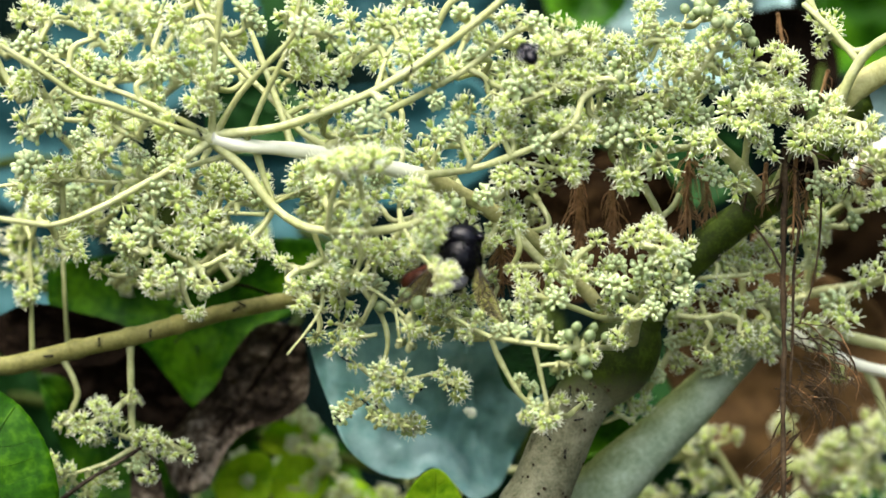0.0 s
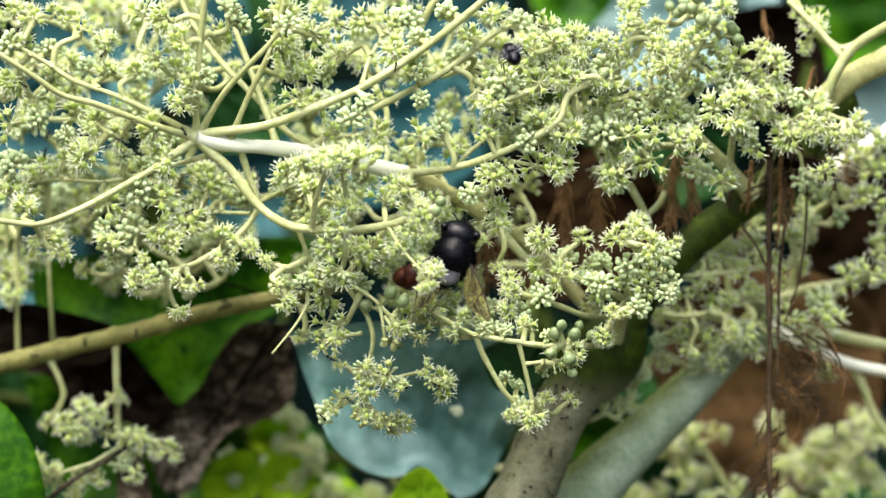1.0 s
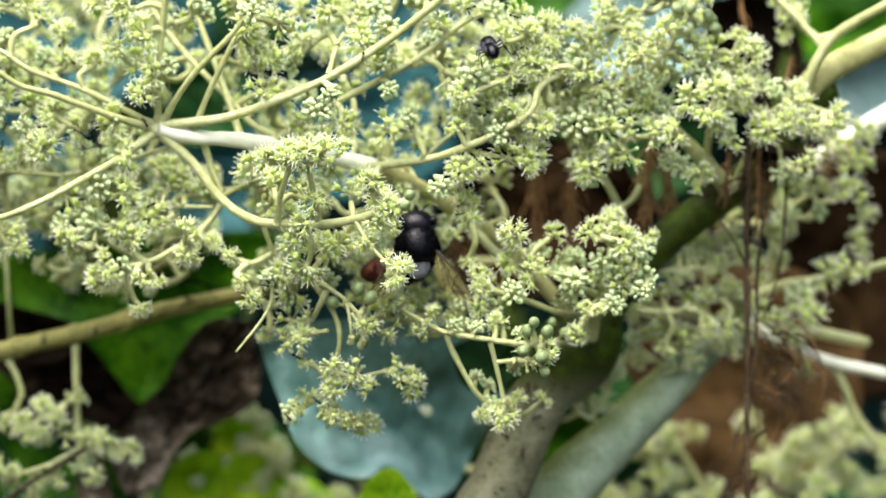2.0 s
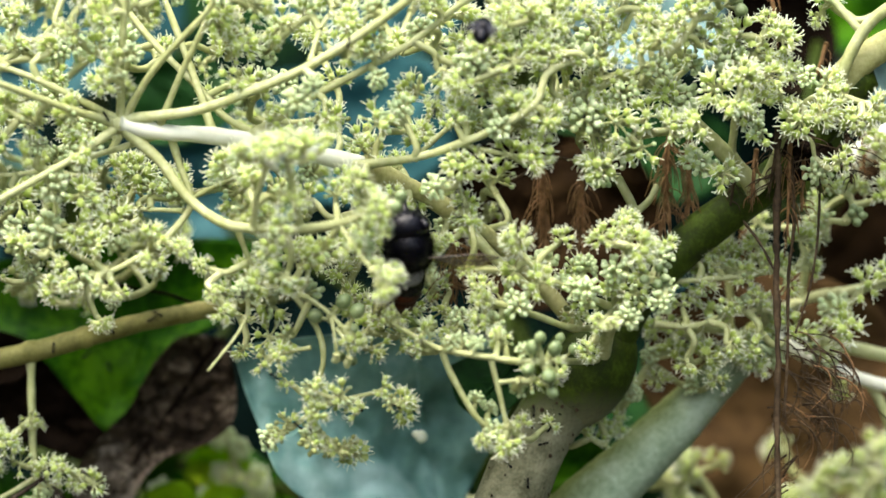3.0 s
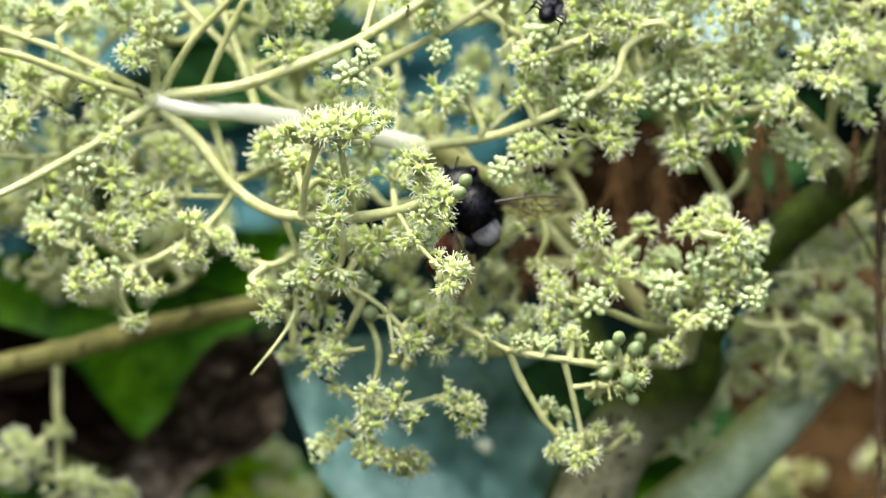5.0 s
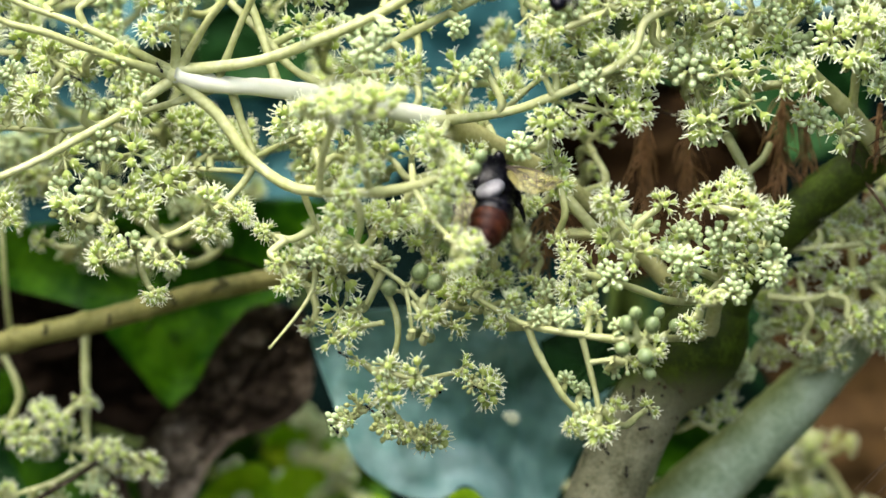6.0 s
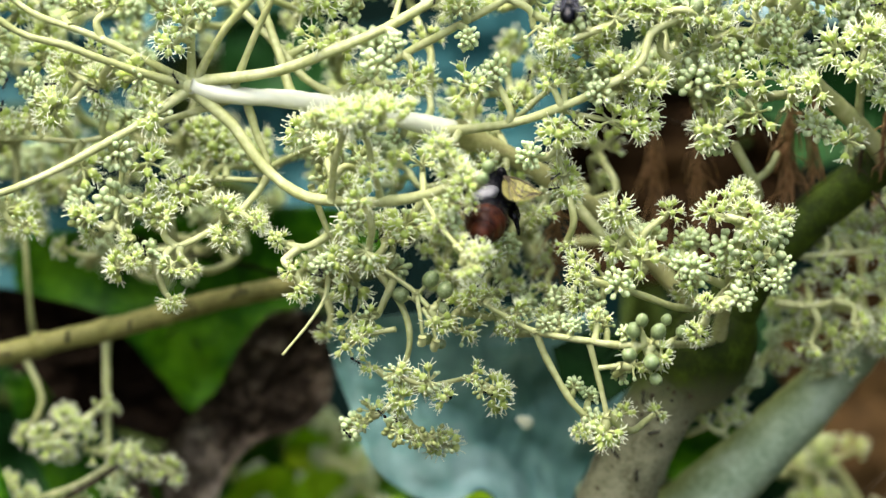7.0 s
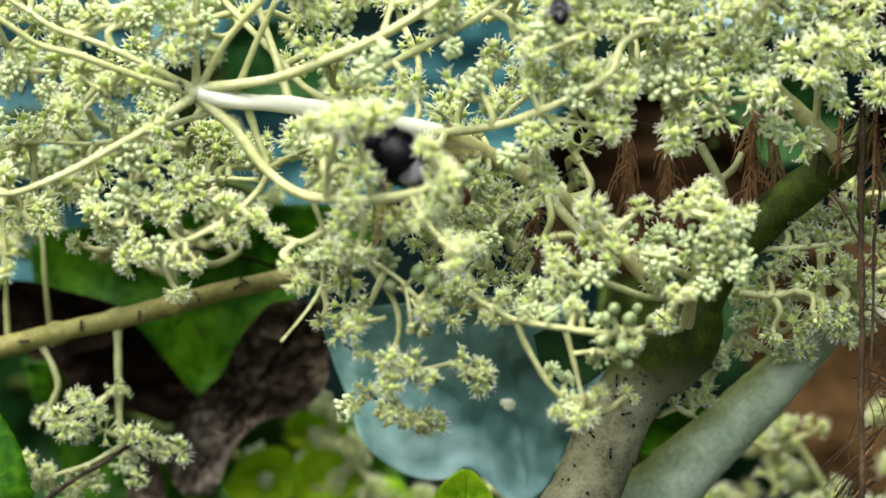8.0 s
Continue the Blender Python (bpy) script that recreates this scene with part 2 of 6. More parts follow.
def turned(bm, foot, axis, profile, mat, sides=8):
    """A turned body on foot along axis; profile: heights and radii."""
    a = axis.orthogonal().normalized()
    b = axis.cross(a)
    rings = []
    for h, r in profile:
        rings.append([bm.verts.new(foot + axis * h + (a * math.cos(2 * math.pi * j / sides) + b * math.sin(2 * math.pi * j / sides)) * r) for j in range(sides)])
    for i, (u, v) in enumerate(zip(rings, rings[1:])):
        for j in range(sides):
            k = (j + 1) % sides
            bm.faces.new((u[j], u[k], v[k], v[j])).material_index = mat[i] if isinstance(mat, list) else mat
    bm.faces.new(rings[-1]).material_index = mat[-1] if isinstance(mat, list) else mat


def floret(bm, rng, foot, way, reach, state):
    """One flower on its stalk. state: open, bud or wilted."""
    bend = Vector((rng.uniform(-1, 1), rng.uniform(-1, 1), rng.uniform(-1, 1))) * 0.12 * reach
    tip = foot + way * reach
    tube(bm, [foot, foot.lerp(tip, 0.5) + bend, tip], 0.26 * MM, 0.30 * MM, 5, 0, close=False)
    if state == "bud":
        r = rng.uniform(0.44, 0.58) * MM
        ball(bm, tip + way * r * 0.8, way, r, r * 1.1, 1, 8, 6, 0.12)
        return
    if state == "wilted":
        r = rng.uniform(0.65, 0.9) * MM
        ball(bm, tip + way * r * 0.7, way, r, r, 4, 7, 5, 0.3)
        return
    # a flared cup, the domed disc that closes it, and a ring of stamens round the rim
    r = rng.uniform(0.86, 1.1) * MM
    turned(bm, tip - way * r * 0.35, way, [(0, r * 0.34), (r * 0.45, r * 0.72), (r * 0.95, r * 0.98), (r * 1.3, r * 1.0), (r * 1.42, r * 0.84), (r * 1.72, r * 0.62), (r * 1.88, r * 0.28), (r * 2.15, r * 0.12)],
           [2, 2, 2, 2, 3, 3, 3])
    rim = tip + way * r * 0.95
    a = way.orthogonal().normalized()
    b = way.cross(a)
    turn = rng.uniform(0, 6.28)
    count = rng.choice((5, 6, 6, 7))
    for i in range(count):
        w = turn + (i + rng.uniform(-0.2, 0.2)) * 2 * math.pi / count
        out = a * math.cos(w) + b * math.sin(w)
        rise = rng.uniform(0.45, 1.7)
        s = rim + out * r * 0.86
        e = s + (out + way * rise).normalized() * rng.uniform(1.0, 1.7) * MM
        m = s.lerp(e, 0.5) + way * rng.uniform(0.0, 0.22) * MM
        tube(bm, [s, m, e], 0.125 * MM, 0.095 * MM, 4, 5, close=False)
        ball(bm, e, out, 0.145 * MM, 0.19 * MM, 5, 5, 4)


def umbel_mesh(kind, seed):
    """A head about 8 mm across, its axis along z."""
    rng = random.Random(seed)
    bm = bmesh.new()
    many, shut, old, low = {"o": (15, 0.08, 0.02, -0.25), "m": (18, 0.42, 0.03, -0.3), "b": (26, 1.0, 0.0, -0.3), "w": (10, 0.12, 0.75, 0.0), "l": (10, 0.2, 0.02, -0.35)}[kind]
    foot = Vector((0, 0, -0.9 * MM))
    ball(bm, foot, (0, 0, 1), 0.62 * MM, 0.6 * MM, 0, 7, 5)
    bare = Vector((rng.gauss(0, 1), rng.gauss(0, 1), rng.gauss(0, 0.6))).normalized()
    for i in range(many):
        c = 1 - (1 - low) * (i + rng.uniform(0.1, 0.9)) / many
        w = i * 2.39996 + rng.uniform(-0.4, 0.4)
        s = math.sqrt(max(0, 1 - c * c))
        way = Vector((s * math.cos(w), s * math.sin(w), c))
        if kind in "oml" and way.dot(bare) > 0.62:
            continue
        k = rng.random()
        state = "bud" if k < shut else "wilted" if k < shut + old else "open"
        reach = rng.uniform(1.6, 3.0) * (1.2 if kind == "l" else 1.0) * MM * ((0.78 if kind == "b" else 1.05) if state == "bud" else 1.0)
        floret(bm, rng, foot, way, reach, state)
    me = bpy.data.meshes.new("umbel")
    bm.to_mesh(me)
    bm.free()
    for m in (STEM, BUD, CUP, DISC, WILT, STAMEN):
        me.materials.append(m)
    for p in me.polygons:
        p.use_smooth = True
    return me


def bud_mesh(count, seed):
    """One fat green bud, or a bunch of them, on short stalks."""
    rng = random.Random(seed)
    bm = bmesh.new()
    for i in range(count):
        w = i * 2.4
        spread = 0.0 if count == 1 else 0.8
        way = Vector((math.cos(w) * spread, math.sin(w) * spread, 0.35 + 0.65 * rng.random())).normalized()
        tip = way * (0.5 if count == 1 else rng.uniform(1.2, 1.9)) * MM
        tube(bm, [Vector((0, 0, -0.9 * MM)), tip], 0.26 * MM, 0.34 * MM, 5, 1, close=False)
        r = rng.uniform(1.0, 1.25) * MM
        ball(bm, tip + way * r * 0.8, way, r, r * 1.08, 0, 10, 7, 0.14)
        ball(bm, tip + way * r * 1.75, way, r * 0.3, r * 0.22, 1, 6, 4)
    me = bpy.data.meshes.new("bud")
    bm.to_mesh(me)
    bm.free()
    for m in (BUD_GREEN, STEM):
        me.materials.append(m)
    for p in me.polygons:
        p.use_smooth = True
    return me


HEADS = {k: [umbel_mesh(k, 100 + 10 * i + ord(k)) for i in range(n)] for k, n in (("o", 9), ("m", 8), ("b", 5), ("w", 3), ("l", 8))}
HEADS["g"] = [bud_mesh(4, 3), bud_mesh(3, 4), bud_mesh(5, 5)]
HEADS["s"] = [bud_mesh(1, 6), bud_mesh(1, 7)]
HEAD_NAME = {"o": "open_umbel", "m": "half_open_umbel", "b": "bud_umbel", "l": "loose_umbel", "w": "wilted_umbel", "g": "green_bud_head", "s": "bud"}
FULL = {"o": 5.25, "m": 5.1, "b": 3.9, "w": 4.6, "l": 5.9, "g": 3.2, "s": 2.05}


class Panicle:
    """A flower panicle: thick branches, thin twigs that find their own way from them, and a head on each twig."""

    def __init__(self, base, label, seed):
        self.base = Vector(base) * CM
        self.ob = thing("flower_panicle", self.base, label, "flower panicle", "flower panicles")
        self.nodes = []
        self.heads = []
        self.rng = random.Random(seed)

    def branch(self, pts, r0, r1, mat=None, name="branch"):
        """pts in centimetres, radii in millimetres."""
        path = glide([Vector(p) * CM for p in pts], 7)
        bm = bmesh.new()
        k = 1.0 if mat else 0.86
        tube(bm, path, r0 * k * MM, r1 * k * MM, 10, 0, 0.14, swell=lambda t: 1 + 0.35 * math.exp(-t * 16) + 0.06 * math.sin(t * 23 + r0 * 9))
        part(name, bm, mat or STEM, self.ob, origin=path[0])
        if not mat:
            self.heads.append((self.rng.choice("oomb"), path[-1] + (path[-1] - path[-2]).normalized() * 2.4 * MM, self.rng.uniform(3.0, 3.8)))
        for i, p in enumerate(path[2:]):
            self.nodes.append((p, (path[min(i + 3, len(path) - 1)] - path[i + 1]).normalized()))

    def hub(self, at, r):
        bm = bmesh.new()
        p = Vector(at) * CM
        ball(bm, p, (0.3, 0.2, 1), r * MM, r * 0.9 * MM, 0, 16, 10)
        part("hub", bm, STEM, self.ob, origin=p)

    def add(self, kind, *places):
        """places: x, y, z in centimetres and the head's radius in millimetres."""
        for x, y, z, r in places:
            self.heads.append((kind, Vector((x, y, z)) * CM, r))

    def fill(self, share, back, seed):
        """More heads behind those in front, as deep as back centimetres."""
        rng = random.Random(seed)
        for kind, p, r in list(self.heads):
            if kind in "omb" and rng.random() < share:
                off = Vector((rng.gauss(0, 0.45), rng.uniform(0.45, 1) * back, rng.gauss(0, 0.4))) * CM
                self.heads.append((rng.choice("oommb"), p + off, r * rng.uniform(0.8, 1.0)))

    def scatter(self, count, low, high, seed):
        """Heads spread through a box, given by two corners in centimetres."""
        rng = random.Random(seed)
        for i in range(count):
            p = Vector([rng.uniform(a, b) for a, b in zip(low, high)]) * CM
            self.heads.append((rng.choice("oommb"), p, rng.uniform(3.0, 4.0)))

    def grow(self):
        rng = self.rng
        todo = sorted(self.heads, key=lambda h: min((h[1] - n[0]).length for n in self.nodes))
        for kind, p, r in todo:
            r = min(r, 4.4)
            if kind == "o" and rng.random() < 0.45 or kind == "m" and rng.random() < 0.2:
                kind = "l"
            start, way = min(self.nodes, key=lambda n: (n[0] - p).length + 0.25 * max(0.0, n[0].z - p.z))
            gap = p - start
            axis = (gap.normalized() * 0.75 + Vector((rng.uniform(-0.3, 0.3), -0.45, 0.35))).normalized()
            foot = p - axis * 0.9 * MM
            far = gap.length
            mid = start.lerp(foot, 0.45) + way * far * 0.16 + Vector((rng.gauss(0, 0.07), rng.gauss(0, 0.07), rng.gauss(0, 0.07) - 0.04)) * far
            path = glide([start, mid, foot - axis * far * 0.12, foot], 4)
            thick = 0.52 if far < 0.012 else 0.62
            bm = bmesh.new()
            tube(bm, path, thick * 1.25 * MM, thick * 0.8 * MM, 7, 0, 0.12)
            twig = part("twig", bm, STEM, self.ob, origin=start)
            head = new(HEAD_NAME[kind], rng.choice(HEADS[kind]))
            head.parent = twig
            turn = axis.to_track_quat("Z", "Y") @ Euler((0, 0, rng.uniform(0, 6.28))).to_quaternion()
            head.matrix_basis = Matrix.LocRotScale(p - start, turn, Vector((1, 1, 1)) * (r / FULL[kind]))
            if far > 0.006:
                for i in range(3, len(path) - 4, 2):
                    self.nodes.append((path[i], (path[i + 1] - path[i - 1]).normalized()))


# ---- leaves ----
def leaf(name, outline, mat, label, category="leaf", bulge=0.3, lean=(0, 0), ruffle=0.1, crumple=0.0, ragged=0.0, base=None, tip=None, vein_mat=None, seed=1, thick=0.35, group="", teeth=0.0):
    """A blade with thickness. outline: a few rim points in centimetres; base and tip: where the midrib runs.
    bulge, ruffle in centimetres; lean: depth gained per centimetre to the side and upwards."""
    pts = [Vector(p) * CM for p in outline]
    rim = glide(pts + [pts[0]], 9 if not crumple else 16)[:-1]
    mid = sum(rim, Vector()) / len(rim)
    rng = random.Random(seed)
    shift = Vector((rng.uniform(-9, 9), rng.uniform(-9, 9), rng.uniform(-9, 9)))
    n, rows = len(rim), 12 if not crumple else 34

    def on(v, t):
        d = v - mid
        p = mid + d * t
        p.y += bulge * CM * (1 - t * t) + lean[0] * d.x * t + lean[1] * d.z * t
        p.y += ruffle * CM * noise.noise(p * 60 + shift) * (0.4 + t) + ruffle * 0.4 * CM * noise.noise(p * 190 + shift) + crumple * CM * (noise.noise(p * 420 + shift) + 0.5 * noise.noise(p * 900 + shift))
        return p

    bm = bmesh.new()
    layers = []
    for side in (0, 1):
        grid = []
        for i in range(1, rows + 1):
            ring = []
            for j, v in enumerate(rim):
                t = i / rows
                if i == rows and ragged:
                    t *= 1 - ragged * (0.5 + 0.5 * noise.noise(v * 300 + shift)) - ragged * 0.5 * rng.random() * (side == 0)
                if i == rows and teeth:
                    t *= 1 + teeth * ((j % 3) - 1) * 0.5
                p = on(v, t)
                p.y += side * thick * MM
                ring.append(bm.verts.new(p))
            grid.append(ring)
        c = bm.verts.new(on(mid.copy(), 0) + Vector((0, side * thick * MM, 0)))
        for j in range(n):
            k = (j + 1) % n
            bm.faces.new((grid[0][j], grid[0][k], c) if side else (grid[0][k], grid[0][j], c))
            for u, v in zip(grid, grid[1:]):
                bm.faces.new((u[j], v[j], v[k], u[k]) if side else (u[k], v[k], v[j], u[j]))
        layers.append(grid)
    for j in range(n):
        k = (j + 1) % n
        bm.faces.new((layers[0][-1][j], layers[0][-1][k], layers[1][-1][k], layers[1][-1][j]))
    ob = thing(name, mid, label, category, group)
    part("blade", bm, mat, ob)
    root = Vector(base) * CM if base is not None else max(rim, key=lambda v: v.z)
    root = mid + (root - mid) * 0.9 + Vector((0, 0.12, 0)) * CM
    hold = min(SHRUB, key=lambda q: (q - root).length + (0.5 if q.y < root.y else 0.0))
    bm = bmesh.new()
    tube(bm, glide([root, root + Vector((0, 0.25, 0.04)) * (hold - root).length, root.lerp(hold, 0.6) + Vector((0, 0.01, 0.01)), hold], 7), 0.9 * MM, 1.3 * MM, 8, 0, 0.1)
    part("leaf_stalk", bm, GREEN_STEM, ob)
    if base is not None:
        b, e = Vector(base) * CM, Vector(tip) * CM

        def press(q):
            d = Vector((q.x - mid.x, 0, q.z - mid.z))
            if d.length < 1e-6:
                return on(mid.copy(), 0)
            best = max(rim, key=lambda v: Vector((v.x - mid.x, 0, v.z - mid.z)).normalized().dot(d.normalized()))
            flat = Vector((best.x - mid.x, 0, best.z - mid.z))
            t = d.length / flat.length
            if t > 0.93:
                return on(best, 0.93)
            r = on(best, t)
            return Vector((q.x, r.y, q.z))

        bm = bmesh.new()
        tube(bm, [press(b.lerp(e, i / 14)) for i in range(15)], 0.55 * MM, 0.2 * MM, 6)
        part("midrib", bm, vein_mat or mat, ob)
        along = e - b
        side = Vector((along.z, 0, -along.x))
        for i in range(1, 7):
            for s in (-1, 1):
                st = b.lerp(e, i / 8)
                en = st + along * 0.22 + side * s * (0.42 - 0.03 * i)
                d = Vector((en.x - mid.x, 0, en.z - mid.z))
                bm = bmesh.new()
                tube(bm, [press(st.lerp(en, q / 8) - along * 0.05 * math.sin(q / 8 * 3.14)) for q in range(9)], 0.16 * MM, 0.05 * MM, 5)
                part("side_vein", bm, vein_mat or mat, ob)
    return ob


def stalk(name, pts, r0, r1, mat, label, category, rough=0.12, sides=16, kind="", group="", knots=(), painted_sheen=None):
    """A stem, twig or stalk through pts (centimetres), radii in millimetres; knots: swellings along it, 0 to 1."""
    path = glide([Vector(p) * CM for p in pts], 9)
    ob = thing(name, path[0], label, category, group, kind)
    bm = bmesh.new()
    tube(bm, path, r0 * MM, r1 * MM, sides, 0, rough)
    ob_stem = part("stem", bm, mat, ob)
    # the lit side is painted in, by which way the surface faces
    if painted_sheen:
        side = Vector(painted_sheen).normalized()
        mark = ob_stem.data.attributes.new("painted_sheen", "FLOAT", "POINT")
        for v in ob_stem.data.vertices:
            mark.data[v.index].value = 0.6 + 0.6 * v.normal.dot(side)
    for k in knots:
        i = int(k * (len(path) - 2))
        r = r0 + (r1 - r0) * k
        bm = bmesh.new()
        ball(bm, path[i], path[i + 1] - path[i], r * 1.16 * MM, r * 1.5 * MM, 0, 14, 8)
        part("knot", bm, mat, ob)
    return ob


def tuft(apex, foot, spread, count, seed, label="drooping tuft of dry brown flower fibres", mat=STRAW):
    """Dry fibres that fan out as they hang from apex to foot (centimetres)."""
    rng = random.Random(seed)
    a, b = Vector(apex) * CM, Vector(foot) * CM
    ob = thing("dry_tuft", a, label, "dry plant", "dry tufts")
    bm = bmesh.new()
    tube(bm, glide([a, a.lerp(b, 0.5), b], 5), 0.45 * MM, 0.2 * MM, 6, 0, 0.2)
    part("stalk", bm, mat, ob)
    for i in range(count):
        u = 0.04 + 0.92 * (i + rng.random()) / count
        s = a.lerp(b, u)
        out = Vector((rng.gauss(0, 0.5), rng.gauss(0, 0.4), 0)) * spread * CM * (1.05 - 0.35 * u)
        e = s + (b - a) * rng.uniform(0.2, 0.46) * (1.15 - 0.5 * u) + out
        m = s.lerp(e, 0.45) + out * 0.22 + Vector((rng.gauss(0, 0.02), rng.gauss(0, 0.02), 0.02)) * CM
        bm = bmesh.new()
        tube(bm, glide([s, m, e], 4), rng.uniform(0.09, 0.2) * MM, 0.05 * MM, 4)
        part("fibre", bm, mat, ob)
    return ob


# ---- the flowering plant ----
near_panicle = Panicle((-4.5, 1, 2.04), "large cream-green flower panicle radiating from one hub", 11)
near_panicle.branch([(-4.5, 1, 2.04), (-3.96, 1, 1.91), (-3.14, 1.1, 1.85), (-2.32, 1.3, 1.75), (-1.49, 1.5, 1.57), (-0.67, 1.7, 1.38)], 1.22, 1.53, STEM_WHITE)
near_panicle.branch([(-0.67, 1.7, 1.38), (0.17, 2.1, 1), (1.01, 2.5, 0.48), (1.85, 2.9, -0.15), (2.7, 3.1, -1.1), (3.1, 3.3, -1.7), (3.2, 3.7, -2.1)], 1.5, 1.3, WOOD_GREEN)
near_panicle.branch([(-4.46, 1, 2.09), (-3.23, 0.7, 2.25), (-2.3, 0.4, 2.57), (-1.47, 0.3, 2.93), (-0.55, 0.2, 3.49), (0.06, 0.1, 3.94), (0.78, 0, 4.55), (1.18, 0, 5.11)], 0.97, 0.71)
near_panicle.branch([(-2.53, 1.3, 1.79), (-1.49, 1, 2.43), (-0.66, 0.8, 2.86), (0.16, 0.8, 3.32), (0.89, 0.8, 3.9), (1.25, 0.9, 4.08)], 0.76, 0.56)
near_panicle.branch([(-4.5, 1, 2.07), (-4.46, 0.6, 3.19), (-4.32, 0.3, 4.51), (-4.27, 0.2, 5.23)], 0.76, 0.61)
near_panicle.branch([(-4.43, 1, 2.13), (-3.94, 0.5, 2.88), (-3.21, 0.2, 3.64), (-2.95, 0.1, 3.94)], 0.71, 0.51)
near_panicle.branch([(-3.91, 1, 1.92), (-3.54, 0.8, 2.79), (-3.12, 0.6, 3.66), (-2.91, 0.5, 4.42), (-2.81, 0.5, 4.93)], 0.66, 0.51)
near_panicle.branch([(-3.04, 1.2, 1.89), (-3.28, 1.5, 2.6), (-3.58, 1.8, 3.39), (-3.88, 2, 4.18), (-4.01, 2.1, 4.71)], 0.76, 0.56)
near_panicle.branch([(-2.16, 1.3, 1.77), (-2.84, 1.5, 2.14), (-3.32, 1.8, 2.66), (-4.11, 2.1, 3.46), (-4.64, 2.3, 4.19), (-4.86, 2.4, 4.62)], 0.76, 0.56)
near_panicle.branch([(-4.5, 1, 2.07), (-5.19, 0.8, 2.43), (-5.9, 0.7, 2.77), (-6.72, 0.6, 3.07), (-7.23, 0.6, 3.4), (-7.69, 0.6, 3.66)], 0.71, 0.46)
near_panicle.branch([(-4.53, 1, 2.02), (-5.48, 0.5, 2.32), (-6.28, 0.2, 2.62), (-6.89, 0.1, 2.79), (-7.39, 0, 3.12), (-7.94, -0.1, 3.48), (-8.59, -0.2, 3.88)], 0.71, 0.51)
near_panicle.branch([(-4.53, 1, 1.99), (-5.28, 0.6, 1.45), (-6.08, 0.3, 0.98), (-6.68, 0.1, 0.67), (-7.29, 0, 0.45), (-7.84, -0.1, 0.49), (-8.7, -0.2, 0.62)], 0.76, 0.56)
near_panicle.branch([(-3.97, 1.1, 1.82), (-5.01, 1.3, 1.51), (-5.64, 1.4, 1.34), (-6.26, 1.5, 1.23), (-7, 1.6, 1.28), (-7.73, 1.7, 1.24), (-8.57, 1.8, 1.15)], 0.56, 0.41)
near_panicle.branch([(-4.46, 1, 1.97), (-3.9, 1, 1.46), (-3.52, 0.9, 0.96), (-3.18, 0.8, 0.64), (-2.78, 0.4, 0.42), (-2.29, 0.1, 0.35), (-1.57, -0.3, 0.34), (-0.95, -0.5, 0.44), (-0.6, -0.6, 0.57)], 0.98, 0.9)
near_panicle.branch([(-3.71, 1.1, 1.85), (-3.56, 1.2, 1.35), (-3.39, 1.2, 0.78), (-3.66, 1.1, 0.34), (-4.06, 1, 0.01), (-4.58, 0.9, -0.28), (-5.09, 0.9, -0.41), (-5.38, 0.9, -0.53)], 0.66, 0.51)
near_panicle.branch([(-3.43, 1.2, 0.82), (-2.95, 1.5, 1.07), (-2.48, 1.7, 1.24), (-2.17, 1.8, 1.52)], 0.46, 0.41)
near_panicle.branch([(-3.5, 1.2, 0.65), (-3.99, 1.6, 0.67), (-4.53, 2, 0.7)], 0.46, 0.41)
near_panicle.branch([(-1, -0.5, 0.42), (-0.75, -0.7, 0.01), (-0.39, -0.9, -0.39)], 0.41, 0.36)
near_panicle.branch([(-4.3, 1.6, 0.58), (-4.15, 1.7, 0.37), (-3.83, 1.6, 0.17)], 0.46, 0.41)
near_panicle.branch([(-0.87, 1.6, 1.36), (0.17, 1, 1.48), (0.88, 0.7, 1.69), (1.6, 0.5, 2), (2.11, 0.5, 2.35), (2.27, 0.6, 2.78), (2.64, 0.8, 3)], 0.82, 0.71)
near_panicle.branch([(-1.62, -0.25, 0.36), (-1.72, -0.6, 0.9), (-1.8, -0.85, 1.38)], 0.62, 0.55)
near_panicle.branch([(-2.37, 0.1, 0.36), (-2.28, -0.4, 0.9), (-2.11, -0.75, 1.36)], 0.66, 0.55)
near_panicle.branch([(-2.71, 0.6, 0.58), (-2.51, 0.7, 0.01), (-2.25, 0.8, -0.5), (-1.79, 0.8, -0.61), (-1.27, 0.6, -0.91), (-0.96, 0.5, -1.22)], 0.51, 0.41)
near_panicle.branch([(0.17, 1.4, 1.46), (0.58, 1.6, 1.86), (0.89, 1.8, 2.09)], 0.56, 0.46)
near_panicle.branch([(0.89, 0.8, 1.68), (1.5, 0.7, 1.55), (1.81, 0.7, 1.5)], 0.46, 0.41)
near_panicle.branch([(0.99, 0.8, 1.71), (0.89, 1, 1.15), (0.99, 1.1, 0.68)], 0.41, 0.36)
near_panicle.branch([(-1.47, 0.3, 2.98), (-1.32, 0.6, 3.5), (-1.07, 0.8, 3.92)], 0.51, 0.41)
near_panicle.branch([(-5.51, 1, 1.15), (-5.56, 1, 0.42), (-5.61, 0.9, 0.01), (-5.35, 0.9, -0.22)], 0.46, 0.41)
near_panicle.hub((-4.53, 1, 2.02), 1.55)
